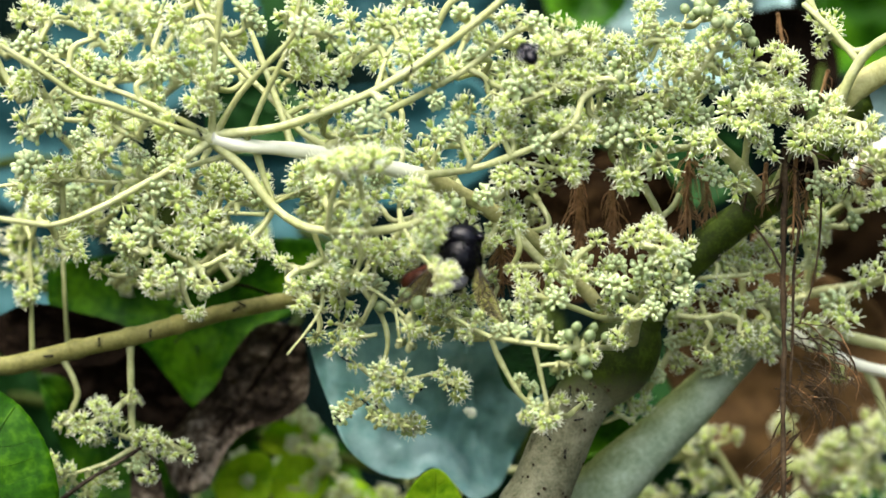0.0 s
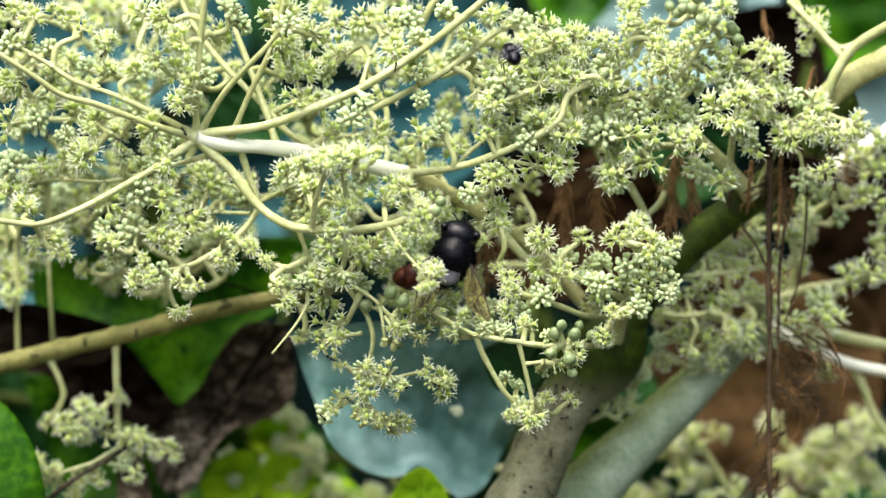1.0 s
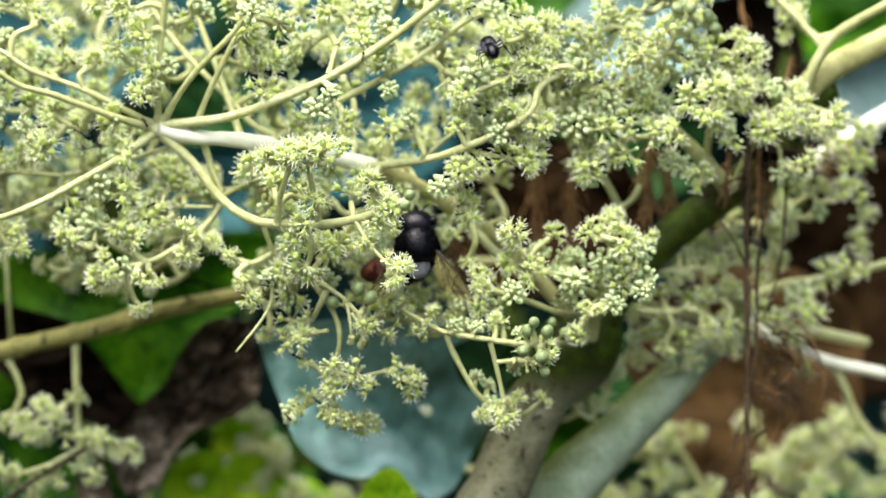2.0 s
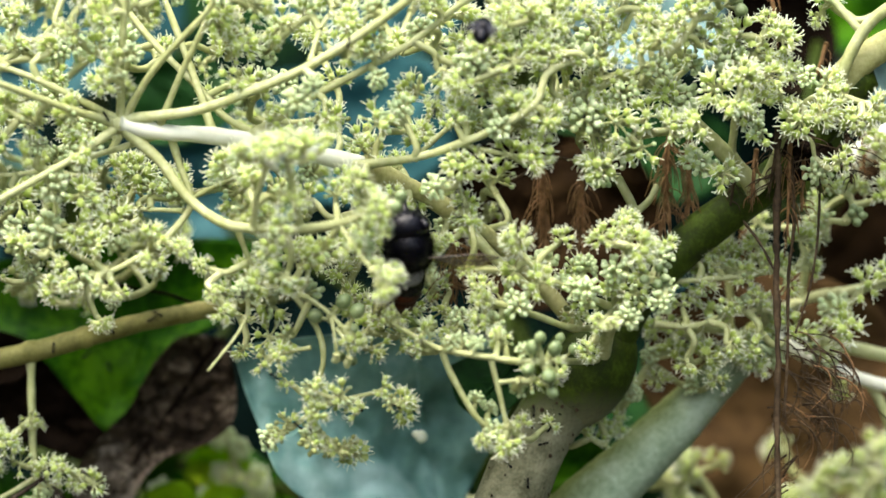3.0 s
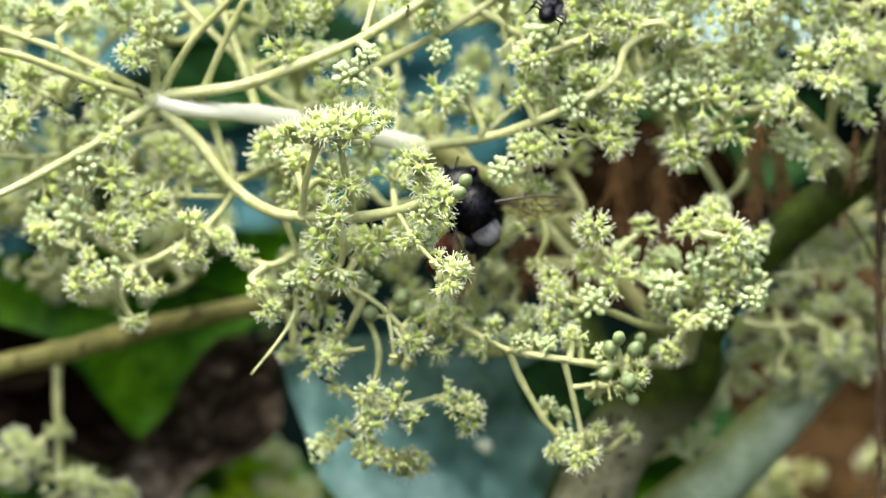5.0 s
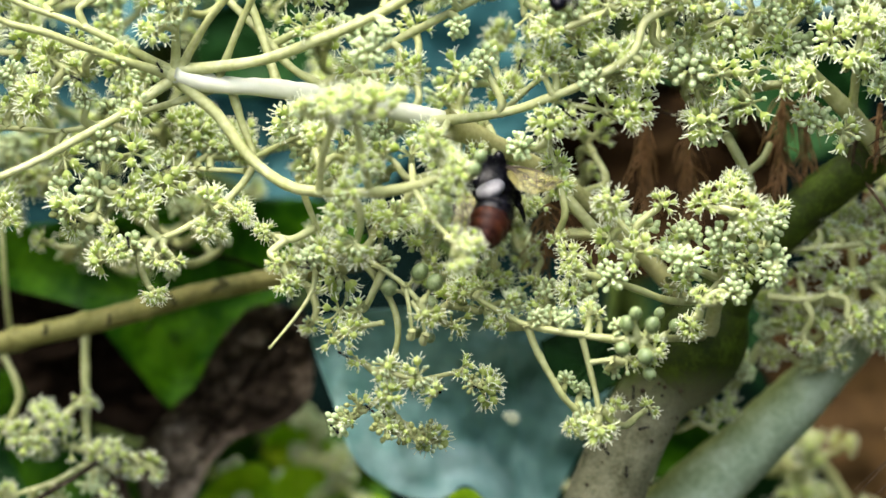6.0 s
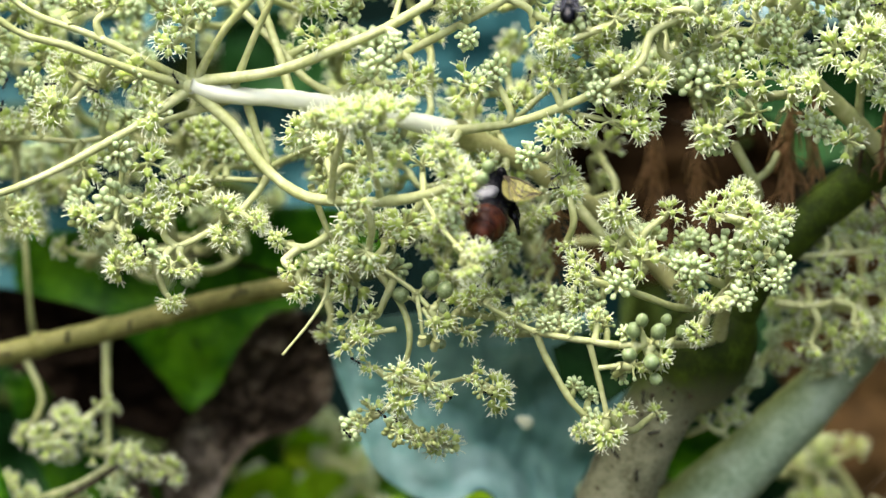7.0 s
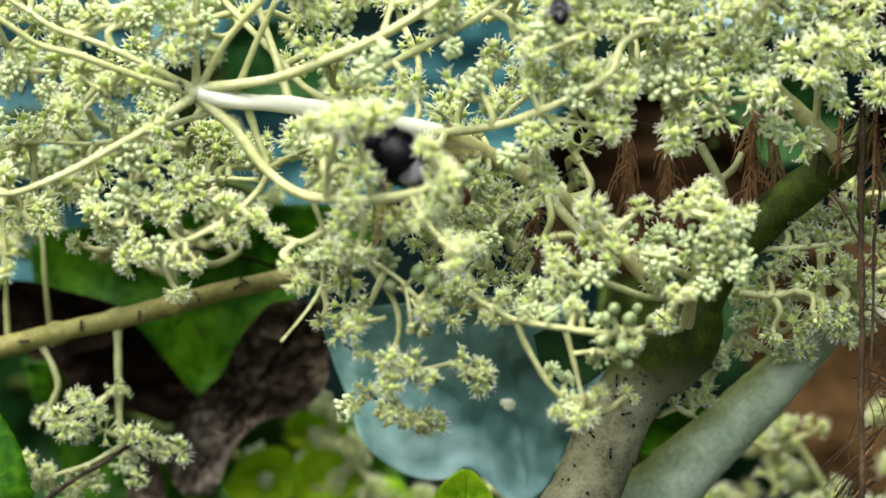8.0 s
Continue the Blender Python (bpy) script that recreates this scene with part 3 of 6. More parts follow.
near_panicle.add("o", (-7.89, 1.12, 4.35, 3.9), (-7.44, 0.86, 4.28, 3.9), (-7.05, 0.95, 4.32, 2.9), (-6.78, 1.01, 4.22, 2.7), (-6.55, 0.7, 4.04, 3.1), (-6.15, 1.32, 3.82, 3.3), (-7.88, 0.93, 3.08, 4.1), (-6.39, 1.07, 2.33, 3.9), (-6.52, 0.79, 1.71, 4.7), (-5.07, 0.55, 4.22, 4.3), (-5.23, 0.71, 3.53, 3.9), (-4.78, 0.5, 2.66, 3.3), (-4.06, 0.98, 3.91, 3.5), (-2.92, 0.59, 3.79, 4.9), (-2.51, 0.87, 3.26, 3.9), (-5.6, 0.74, 3.28, 2.9), (-2.51, 0.82, 1.47, 4.5), (-2.61, 0.5, 2.76, 3.9), (-4.54, 2.2, 1.42, 3.6), (-1.98, 0.83, 3.59, 5.4))
near_panicle.add("o", (-2.3, 0.74, 2.66, 4.1), (-0.86, 0.62, 3.63, 4.9), (-0.45, 0.74, 2.05, 5.1), (-1.22, 0.61, 2.1, 3.3), (0.19, 1.12, 1.77, 2.9), (-2.15, -0.9, 1.56, 4.0), (-1.5, -0.9, 1.62, 4.0), (-1.8, -0.8, 1.78, 3.2), (-1.15, -0.9, 1.66, 2.9), (0.68, 0.72, 2.87, 4.7), (1.51, 1.17, 2.78, 4.8), (1.91, 0.71, 4.12, 3.3), (2.12, 0.96, 1.66, 4.5), (1.71, 0.61, 1.53, 4.3), (0.78, 0.61, 2.06, 2.9), (-7.91, 1.38, 1.05, 4.6), (-6.97, 1.22, -0.01, 3.5), (-4.67, 1.05, 0.51, 5), (-4.88, 0.78, 0.13, 3.5))
near_panicle.add("o", (-6.04, 1.27, -0.11, 2.7), (-5.4, 0.86, -0.22, 2.7), (-5.33, 0.66, -0.5, 2.7), (-4.79, 1.02, -1.1, 2.7), (-4.51, 0.83, -0.66, 2.4), (-4.64, 2.2, 0.95, 3.6), (-3.95, 0.64, -0.16, 3.2), (-3.23, 0.8, -0.22, 2.4), (-3.54, 0.88, 0.03, 2.5), (-3.01, 0.31, -0.66, 2.0), (-2.88, 0.44, -0.98, 2.8), (-2.15, 0.67, 0.58, 2.5), (-0.97, 1.09, 1.15, 3.5), (0.88, 0.7, 1.35, 3.9), (1.11, 0.73, 1.43, 3.3), (1.01, 1.19, 0.76, 3.1), (-1.67, 0.95, 0.01, 3.6), (-0.16, -0.9, -0.41, 3.6), (-0.36, -0.8, -0.62, 2.8), (-1.47, 0.95, -0.19, 3.2))
near_panicle.add("o", (-0.02, 1.5, -1.32, 3.7), (-0.43, 1.03, -1.54, 3.7), (-2.21, 1.21, -1.35, 3.9), (-0.33, 1.6, -0.2, 3.5))
near_panicle.add("m", (-7.76, 0.83, 3.74, 4.1), (-6.12, 1.13, 3.3, 3.1), (-5.98, 1.49, 2.63, 3.1), (-7.34, 1.29, 2.72, 4.1), (-6.75, 1.28, 2.49, 3.9), (-7.85, 0.69, 2.25, 4.5), (-5.94, 0.86, 2.04, 3.5), (-7.36, 1.54, 1.57, 3.5), (-5.5, 0.87, 4.34, 4.1), (-4.73, 0.32, 3.75, 4.5), (-4.89, 1.07, 3.23, 3.9), (-4.53, 0.37, 2.93, 3.7), (-2.7, 1.02, 3.47, 4.3), (-3.15, 1.34, 4.28, 3.5), (-5.31, 0.71, 2.15, 3.9), (-4.98, 0.69, 1.6, 3.9), (-4.22, 2.2, 1.35, 3.6), (-2.8, 0.82, 4.31, 4.3), (-2.29, 0.23, 3.9, 3.9), (-1.48, 0.7, 4.17, 3.9))
near_panicle.add("m", (-0.43, 0.86, 3.39, 3.7), (-0.55, 0.53, 3.17, 3.1), (0.89, 0.88, 4.34, 3.3), (0.47, 0.66, 3.92, 3.1), (-2.55, -0.8, 1.5, 3.2), (-1.85, -0.9, 1.42, 2.9), (1.81, 0.79, 3.8, 4.7), (2.22, 0.86, 3.49, 5.1), (1.5, 0.82, 3.39, 4.3), (2.32, 0.64, 2.07, 4.3), (1.81, 0.7, 2.38, 4.3), (-7.56, 0.82, 0.81, 3.9), (-7.3, 1.44, 0.22, 4.4), (-7.49, 1.27, -0.01, 3.0), (-6.14, 1.23, 0.82, 3.9), (-6.13, 1.03, 0.09, 3.9), (-5.08, 0.78, 0.92, 4.5), (-5.19, 0.87, 0.4, 4.3), (-4.76, 0.41, -0.6, 2.5), (-4.33, 2.2, 1.24, 4.8))
near_panicle.add("m", (-3.91, 2.2, 1.03, 3.3), (-3.99, 0.47, 0.22, 3.3), (-2.82, 0.81, 1.33, 3.9), (-2.5, 0.56, 0.71, 3.9), (-2.45, 0.28, 1.14, 3.7), (-1.88, 0.07, 0.91, 3.5), (-1.07, 0.5, 0.93, 3.9), (-0.55, -0.4, 0.8, 3.9), (0.91, 1.2, 0.44, 2.5), (-1.27, 0.27, 0.01, 3.9), (-2.08, 0.03, 0.01, 3.9), (-1.87, -0.13, -0.42, 3.9), (-2.38, 0.52, -0.52, 3.7), (-2.19, 1.16, -0.84, 4.3), (-0.4, -0.6, 0.6, 2.6), (-0.51, 1.4, -1.13, 3.5), (-1.9, 0.93, -1.41, 3.3), (-0.33, 1.6, 0.24, 3.5), (-0.04, 1.6, 0.57, 2.9))
near_panicle.add("l", (-0.73, -0.8, 1.13, 3.4), (-0.81, -0.7, 0.06, 3.0), (-0.36, -0.7, -0.26, 2.6), (-1.7, -0.7, 0.75, 3.4), (-0.3, -0.8, 0.3, 1.9))
near_panicle.add("m", (-0.62, -0.8, 0.36, 2.8), (-0.1, -0.7, -0.34, 2.3), (-1.9, -0.6, 0.35, 3.2), (-0.58, -0.8, 0.64, 2.4))
near_panicle.add("s", (-0.11, -0.8, 0.78, 1.9))
near_panicle.add("b", (-7.18, 1.01, 3.7, 3.5), (-6.58, 1.5, 3.38, 3.1), (-7.44, 0.94, 2.33, 3.9), (-6.93, 0.95, 2.09, 2.9), (-5.85, 1.05, 1.74, 2.7), (-7.91, 1.12, 1.56, 4.3), (-4.24, 0.68, 3.15, 2.7), (-3.85, 0.79, 4.42, 3.5), (-3.64, 1.1, 4.12, 3.1), (-2.16, 1.12, 3.19, 3.3), (-1.68, -0.4, 2.34, 3.7), (-1.42, -0.3, 2.62, 2.8), (-0.64, 1.06, 4.24, 4.3), (-0.43, 0.48, 3.89, 3.3), (0.06, 0.48, 4.34, 3.5), (-0.4, 0.51, 2.7, 2.7), (0.27, 1.11, 3.57, 3.3), (1.09, 0.46, 2.98, 4.9), (0.99, 1.1, 2.3, 3.7), (2.54, 1.16, 3.3, 3.7), (1.5, 0.41, 1.96, 3.3))
near_panicle.add("b", (-5.49, 0.61, 1.02, 3.9), (-5.72, 1.06, 0.4, 4.3), (-6.25, 1.25, 0.4, 3.3), (-2.55, 0.3, -0.6, 2.8), (0.47, 0.49, 1.02, 3.1), (-0.65, -0.4, 0.11, 3.5), (-1.49, 1.15, -0.63, 3.5), (0.08, 1.6, -0.3, 3.1))
near_panicle.add("g", (2.84, 0.92, 3, 3.1))
near_panicle.add("s", (-0.73, -0.6, 1.02, 1.8), (-0.67, -0.7, 0.9, 1.8), (-1.05, 0.6, -0.91, 2.1), (-0.81, 0.51, -1.07, 2.1), (-1.27, 0.69, -1.07, 2.1), (-0.16, -0.9, 0.62, 1.7), (-0.81, 0.97, -1.35, 2.1))
near_panicle.fill(0.75, 4, 61)
near_panicle.fill(0.2, 2.5, 65)
near_panicle.scatter(26, (-3.4, 1.6, 1.9), (1.4, 3.2, 4.4), 66)
near_panicle.scatter(9, (-2.6, 1.6, -0.2), (0.2, 2.6, 1.3), 67)
near_panicle.heads = [h for h in near_panicle.heads if h[1].y < 0.025 or h[1].z > -0.01]
near_panicle.scatter(12, (-0.3, 0.7, 2.0), (2.8, 1.6, 3.7), 193)
near_panicle.scatter(26, (-8.2, 1.6, 0.9), (-4.9, 3.2, 3.6), 191)
near_panicle.scatter(10, (-4.4, 1.8, 0.6), (-2.4, 3.0, 1.6), 192)
near_panicle.grow()

upper_panicle = Panicle((5.75, 3, 1.01), "dense cream flower panicle with green buds on top", 23)
upper_panicle.branch([(5.75, 3, 1.01), (5.31, 2.6, 1.48), (4.76, 2.2, 2), (4.23, 1.9, 2.51), (3.59, 1.6, 2.81), (2.86, 1.4, 2.5), (2.24, 1.4, 2.19)], 1.73, 0.92)
upper_panicle.branch([(3.8, 1.7, 2.71), (4.1, 1.4, 3.01), (4.46, 1.2, 3.37), (4.76, 1.1, 3.83), (5.02, 1.1, 4.24)], 0.92, 0.66)
upper_panicle.branch([(4.2, 1.3, 3.55), (3.89, 1.3, 3.74), (3.74, 1.3, 3.96), (3.56, 1.3, 4.31)], 0.71, 0.51)
upper_panicle.branch([(5.31, 2.6, 1.48), (5.39, 2.2, 2.2), (5.58, 1.8, 2.92), (5.77, 1.6, 3.44)], 0.82, 0.61)
upper_panicle.branch([(5.86, 3, 1.06), (6.15, 2.6, 1.79), (6.44, 2.2, 2.31), (6.84, 2, 2.51), (7.47, 2, 2.36)], 0.82, 0.61)
upper_panicle.branch([(4.76, 2.2, 2), (4.02, 1.8, 1.88), (3.48, 1.5, 2.08)], 0.61, 0.51)
upper_panicle.branch([(2.86, 1.4, 2.5), (3.01, 1.4, 1.88), (3.12, 1.4, 1.41)], 0.51, 0.41)
upper_panicle.branch([(5.31, 2.6, 1.48), (5.18, 2.2, 1.26), (4.8, 1.9, 1.42)], 0.71, 0.56)
upper_panicle.branch([(6.2, 2.6, 1.85), (6.57, 2.3, 1.79), (6.65, 2.2, 1.47)], 0.46, 0.41)
upper_panicle.add("o", (2.33, 0.89, 3.6, 4.3), (3.47, 1.21, 4.4, 3.3), (3.4, 1.33, 3.51, 3.9), (4.5, 1.09, 3.81, 3.9), (5.36, 1.57, 3.52, 4.4), (6.13, 1.58, 3.44, 3.9), (5.42, 0.95, 2.77, 3.9), (3.77, 0.88, 2.95, 3.3), (3.36, 1, 2.05, 4.7), (3.89, 1.19, 2.16, 4.8), (4.71, 1.1, 2.05, 4.3), (3.81, 1.23, 1.64, 4.8), (6.11, 1.97, 2.49, 3.3), (6.4, 1.71, 2.07, 4.4), (7.01, 1.51, 2.38, 3.9), (7.54, 1.43, 2.27, 3.7), (3.08, 1.21, 1.33, 4.8), (1.6, 0.3, 3.59, 3.5), (2.01, 0.4, 3.75, 3.5), (2.32, 0.6, 3.19, 3.7))
upper_panicle.add("o", (1.7, 0.4, 3.03, 3.7), (3.05, 0.8, 3.1, 3.5), (3.88, 1, 3.72, 3.1), (2.43, 0.9, 3.93, 3.5), (2.85, 1, 3.78, 3.5), (3.67, 1, 3.31, 3.5), (3.16, 1.1, 3.68, 3.3), (4.29, 1, 3.62, 3.3), (1.19, 0.4, 3.19, 3.5), (0.88, 0.4, 2.67, 3.5), (4.22, 1.63, 2.5, 3.9), (6.7, 1.47, 2.19, 3.7), (6.2, 1.78, 2.92, 3.3), (2.07, 0.65, 3.2, 3.9), (7.22, 1.53, 2.09, 3.5))
upper_panicle.add("b", (2.97, 1.65, 3.42, 4.2), (4.74, 1.63, 3.42, 3.3), (4.64, 1.84, 3.03, 3.1), (5.16, 1.7, 3.11, 4.2), (4.09, 1.09, 2.88, 3.3), (2.95, 1.02, 2.16, 4.7), (4.54, 1.85, 2.49, 4.6), (5.59, 1.6, 2.07, 3.3), (6.5, 1.55, 2.79, 2.7), (4.74, 1.66, 1.44, 3.7), (3.59, 1.43, 2.5, 3.7))
upper_panicle.add("m", (3.34, 0.9, 4.13, 2.7), (4.07, 0.75, 3.38, 3.9), (5.68, 1.75, 3.21, 4), (3.29, 1.3, 2.78, 3.5), (4.92, 1.13, 2.57, 4.3), (5.68, 1.74, 2.38, 3.3), (7.04, 1.56, 1.46, 3.5), (5.17, 1.62, 1.24, 3.7), (2.64, 0.97, 3.6, 3.9), (2.86, 1.39, 2.6, 3.5), (5.04, 1.56, 3.64, 3.5), (5.86, 1.37, 2.81, 3.7), (5.22, 1, 2.28, 3.9), (6.81, 1.62, 2.71, 3.5), (5.78, 1.67, 1.88, 3.5), (4.3, 1.28, 1.98, 3.7), (4.71, 1.16, 3.94, 3.1), (3.18, 1.55, 3.02, 3.5), (2.34, 1.44, 2.91, 4.1), (1.82, 1.01, 2.07, 3.7))
upper_panicle.add("m", (3.17, 1.51, 1.88, 3.9))
upper_panicle.add("g", (4.22, 1.71, 4.29, 2.9), (4.61, 1.27, 4.38, 2.9), (4.88, 1.1, 4.09, 2.9), (5.21, 1.45, 3.93, 2.7))
upper_panicle.add("o", (4.35, 1.3, 3.55, 3.4), (4.85, 1.3, 3.3, 3.2), (4.55, 1.4, 3.15, 3.4), (3.98, 1.3, 4.1, 3.0))
upper_panicle.add("m", (4.0, 1.4, 3.6, 3.2), (3.75, 1.3, 3.95, 3.0), (3.4, 1.2, 3.85, 3.0))
upper_panicle.fill(0.35, 2.4, 73)
upper_panicle.scatter(9, (3.0, 1.5, 2.0), (6.0, 2.4, 3.7), 194)
upper_panicle.grow()

middle_panicle = Panicle((3.22, 3, -1.78), "cream flower panicle with clusters of pale green buds", 31)
middle_panicle.branch([(3.22, 3, -1.78), (3.31, 2.4, -1.35), (3.39, 1.8, -0.93), (3.48, 1.4, -0.51), (3.57, 1.1, 0.01)], 1.33, 0.82)
middle_panicle.branch([(3.39, 1.8, -0.93), (2.86, 1.4, -0.71), (2.23, 1, -0.4), (1.81, 0.9, 0.01)], 0.71, 0.56)
middle_panicle.branch([(3.3, 2.2, -1.24), (2.66, 1.5, -1.23), (2.07, 1, -1.02), (1.4, 0.7, -0.81)], 0.71, 0.56)
middle_panicle.branch([(3.44, 1.7, -0.82), (3.89, 1.3, -0.51), (4.09, 1.2, -0.09)], 0.66, 0.51)
middle_panicle.branch([(3.39, 1.8, -0.93), (3.12, 1.3, -1.23), (3.01, 1.1, -1.44)], 0.61, 0.51)
middle_panicle.branch([(3.34, 3.3, -1.68), (3.05, 2.6, -1.79), (2.33, 1, -1.76), (1.8, 0.4, -1.75), (1.39, 0.3, -1.69), (0.98, 0.3, -1.63), (0.57, 0.4, -1.55), (0.16, 0.6, -1.35), (-0.2, 0.9, -1.14)], 0.71, 0.46)
middle_panicle.add("o", (1.2, 0.88, -0.53, 3.9), (1.8, 0.37, 0.22, 4.1), (2.12, 0.59, -0.52, 4.7), (3.15, 0.71, 0.22, 3.9), (3.38, 0.99, 0.32, 4.1), (2.54, 1, 0.22, 3.3), (3.58, 1.38, 0.53, 3.1), (1.71, 0.98, -0.3, 3.7), (1.19, 0.72, -1.12, 3.5), (0.68, 1.5, -1.34, 3.1), (0.61, 2.4, -0.93, 3.8), (-0.23, 2.9, 0.01, 3.6), (0.61, 3.2, 0.17, 3.2))
middle_panicle.add("m", (1.53, 1.43, -0.74, 4.4), (3.77, 0.35, 0.09, 4.7), (3.06, 0.49, -1.14, 2.4), (1.6, 0.71, -1.43, 3.5), (3.3, 0.44, -1.2, 2.2), (0.32, 1.5, -1.49, 3.3), (0.17, 2.4, -0.85, 4), (-0.13, 2.3, -1.09, 3.8), (0.82, 2.2, -1.24, 3.6), (0.06, 2.8, -0.43, 3.6), (0.69, 2.8, -0.52, 2.9), (-0.54, 2.3, -0.88, 3.8), (-0.88, 2.2, -0.67, 3.8), (-1.07, 2.2, -0.3, 3.6), (0.19, 3.3, 0.41, 3.4), (-0.17, 3.4, 0.43, 3.4), (-0.44, 2.8, 1.11, 3.4), (-0.73, 2.9, 0.33, 3.4), (0.38, 3.2, -0.1, 3.2))
middle_panicle.add("b", (0.91, 1.38, -1.03, 3.7), (1.42, 0.99, -1.19, 3.9), (1.83, 0.53, -0.83, 3.9), (2.24, 1.49, -0.11, 4.1), (4.11, 1.03, -0.11, 3.7), (3.36, 0.89, -0.32, 4.3), (2.94, 0.79, -0.63, 3.9), (4.08, 0.44, -0.83, 3.3), (3.58, 0.74, -1.04, 3.9), (0.99, 0.9, -1.43, 3.5), (4.18, 0.85, -0.61, 3.1), (0.4, 2.2, -1.2, 3.6))
middle_panicle.add("g", (4, 0.86, -0.42, 2.7))
middle_panicle.add("s", (2.44, 1.03, -1.49, 1.9), (2.64, 1.12, -1.64, 1.9), (2.07, 0.98, -1.59, 1.6))
middle_panicle.add("b", (0.75, 0.35, -1.42, 2.6), (1.15, 0.3, -1.45, 2.6), (1.9, 0.4, -1.55, 2.4))
middle_panicle.add("o", (1.5, 0.35, -1.35, 3.2), (-0.05, 0.8, -1.0, 3.2), (0.2, 0.6, -1.55, 2.8))
middle_panicle.add("m", (0.35, 0.5, -1.25, 3.0))
middle_panicle.fill(0.05, 1.6, 81)
middle_panicle.scatter(16, (2.3, 0.9, -1.0), (4.2, 2.0, -0.1), 171)
middle_panicle.heads = [(k, p, 0.86 * r) for k, p, r in middle_panicle.heads]
middle_panicle.grow()

hanging_panicle = Panicle((-1.79, 0.8, -0.61), "hanging flower spray, partly wilted, with green buds", 41)
hanging_panicle.branch([(-1.79, 0.8, -0.61), (-1.38, 0.9, -1.23), (-1.28, 0.9, -1.74), (-1.43, 1, -2.26), (-1.49, 1.1, -2.67)], 0.61, 0.46)
hanging_panicle.branch([(-1.43, 1, -2.26), (-0.97, 1, -2.36), (-0.45, 1, -2.26), (-0.2, 1, -2.36)], 0.46, 0.41)
hanging_panicle.branch([(-1.47, 1.1, -2.57), (-1.8, 1.2, -2.83), (-1.95, 1.2, -2.9)], 0.46, 0.41)
hanging_panicle.branch([(-1.48, 1.1, -2.67), (-1.28, 1.2, -2.94), (-0.97, 1.2, -3.14)], 0.46, 0.41)
hanging_panicle.branch([(0.59, 0.4, -1.55), (0.75, 0.5, -1.96), (1.09, 0.6, -2.56), (1.3, 0.7, -2.79)], 0.61, 0.56)
hanging_panicle.branch([(1.37, 0.3, -1.69), (1.48, 0.4, -2.14), (1.6, 0.5, -2.66), (1.62, 0.5, -2.81)], 0.51, 0.46)
hanging_panicle.branch([(-1.48, 0.8, -1.53), (-1.79, 0.8, -1.59), (-2, 0.8, -1.64)], 0.46, 0.41)
hanging_panicle.branch([(1.45, 0.4, -2.09), (1.7, 0.4, -2.06), (1.83, 0.4, -2.04)], 0.46, 0.41)
hanging_panicle.branch([(-1.15, 0.5, -1.02), (-1.09, 0.4, -1.37), (-1.06, 0.4, -1.63)], 0.31, 0.26, STEM)
hanging_panicle.branch([(-1.07, 0.5, -1.22), (-0.94, 0.4, -1.42), (-0.86, 0.4, -1.68)], 0.31, 0.26, STEM)
hanging_panicle.branch([(-2.45, 0.6, -0.76), (-2.5, 0.5, -1.07), (-2.71, 0.4, -1.42), (-3.09, 0.2, -1.89)], 0.36, 0.17, STEM)
hanging_panicle.branch([(1.8, 0.4, -1.75), (2.06, 0.3, -1.75), (2.21, 0.3, -1.81)], 0.56, 0.46)
hanging_panicle.add("o", (-1.99, 0.63, -1.65, 3.4), (-1.88, 0.92, -2.07, 2.6), (1.53, 0.75, -2.95, 2.8), (1.88, 0.73, -2.73, 2.6), (1.24, 0.61, -3.05, 2.0), (1.66, 0.76, -2.82, 2.0))
hanging_panicle.add("m", (-1.46, 0.48, -2.16, 3.1), (-0.96, 0.48, -2.27, 3.3))
hanging_panicle.add("o", (-1.38, 0.53, -2.56, 3.0), (-0.35, 0.87, -2.17, 2.8), (-0.74, 0.65, -2.56, 2.8))
hanging_panicle.add("w", (-0.2, 0.58, -2.4, 2.3), (-1.98, 0.92, -2.9, 2.0), (-1.88, 1.09, -2.7, 2.2), (-1.46, 0.74, -3.04, 2.8), (-1.05, 0.68, -3.16, 2.5), (-1.28, 0.71, -3.13, 2.3), (-0.87, 0.86, -3.08, 2.0))
hanging_panicle.add("s", (-1.06, 0.58, -1.7, 1.6), (-0.85, 0.67, -1.78, 1.6), (2.02, 0.25, -1.64, 2.2), (1.98, 0.2, -1.86, 1.9), (2.26, 0.25, -1.93, 2.1), (2.28, 0.3, -2.17, 1.9), (2.33, 0.25, -1.66, 2.0), (2.14, 0.1, -1.47, 1.9))
hanging_panicle.add("b", (1.83, 0.73, -2.15, 2.5), (1.16, 0.88, -2.34, 2.5), (1.38, 0.96, -2.48, 2.3))
hanging_panicle.fill(0.1, 0.8, 91)
hanging_panicle.grow()

rear_panicle = Panicle((5.89, 5.2, -1.93), "pale flower panicle behind the stem, out of focus", 51)
rear_panicle.branch([(5.89, 5.2, -1.93), (5.43, 4.8, -1.39), (4.88, 4.5, -1.27), (4.34, 4.3, -1.27)], 1.38, 0.87)
rear_panicle.branch([(6.01, 5.4, -1.29), (6.64, 5.2, -0.85), (7.38, 5, -0.69), (8.14, 5, -0.53), (9, 5, -0.31)], 1.27, 0.87)
rear_panicle.branch([(4.66, 4.4, -1.27), (4.23, 4.2, -1.7), (3.91, 4.2, -2.12), (3.59, 4.2, -2.66)], 0.87, 0.76)
rear_panicle.branch([(5.43, 4.8, -1.39), (5.43, 4.8, -0.63), (5.33, 4.8, -0.1)], 0.87, 0.76)
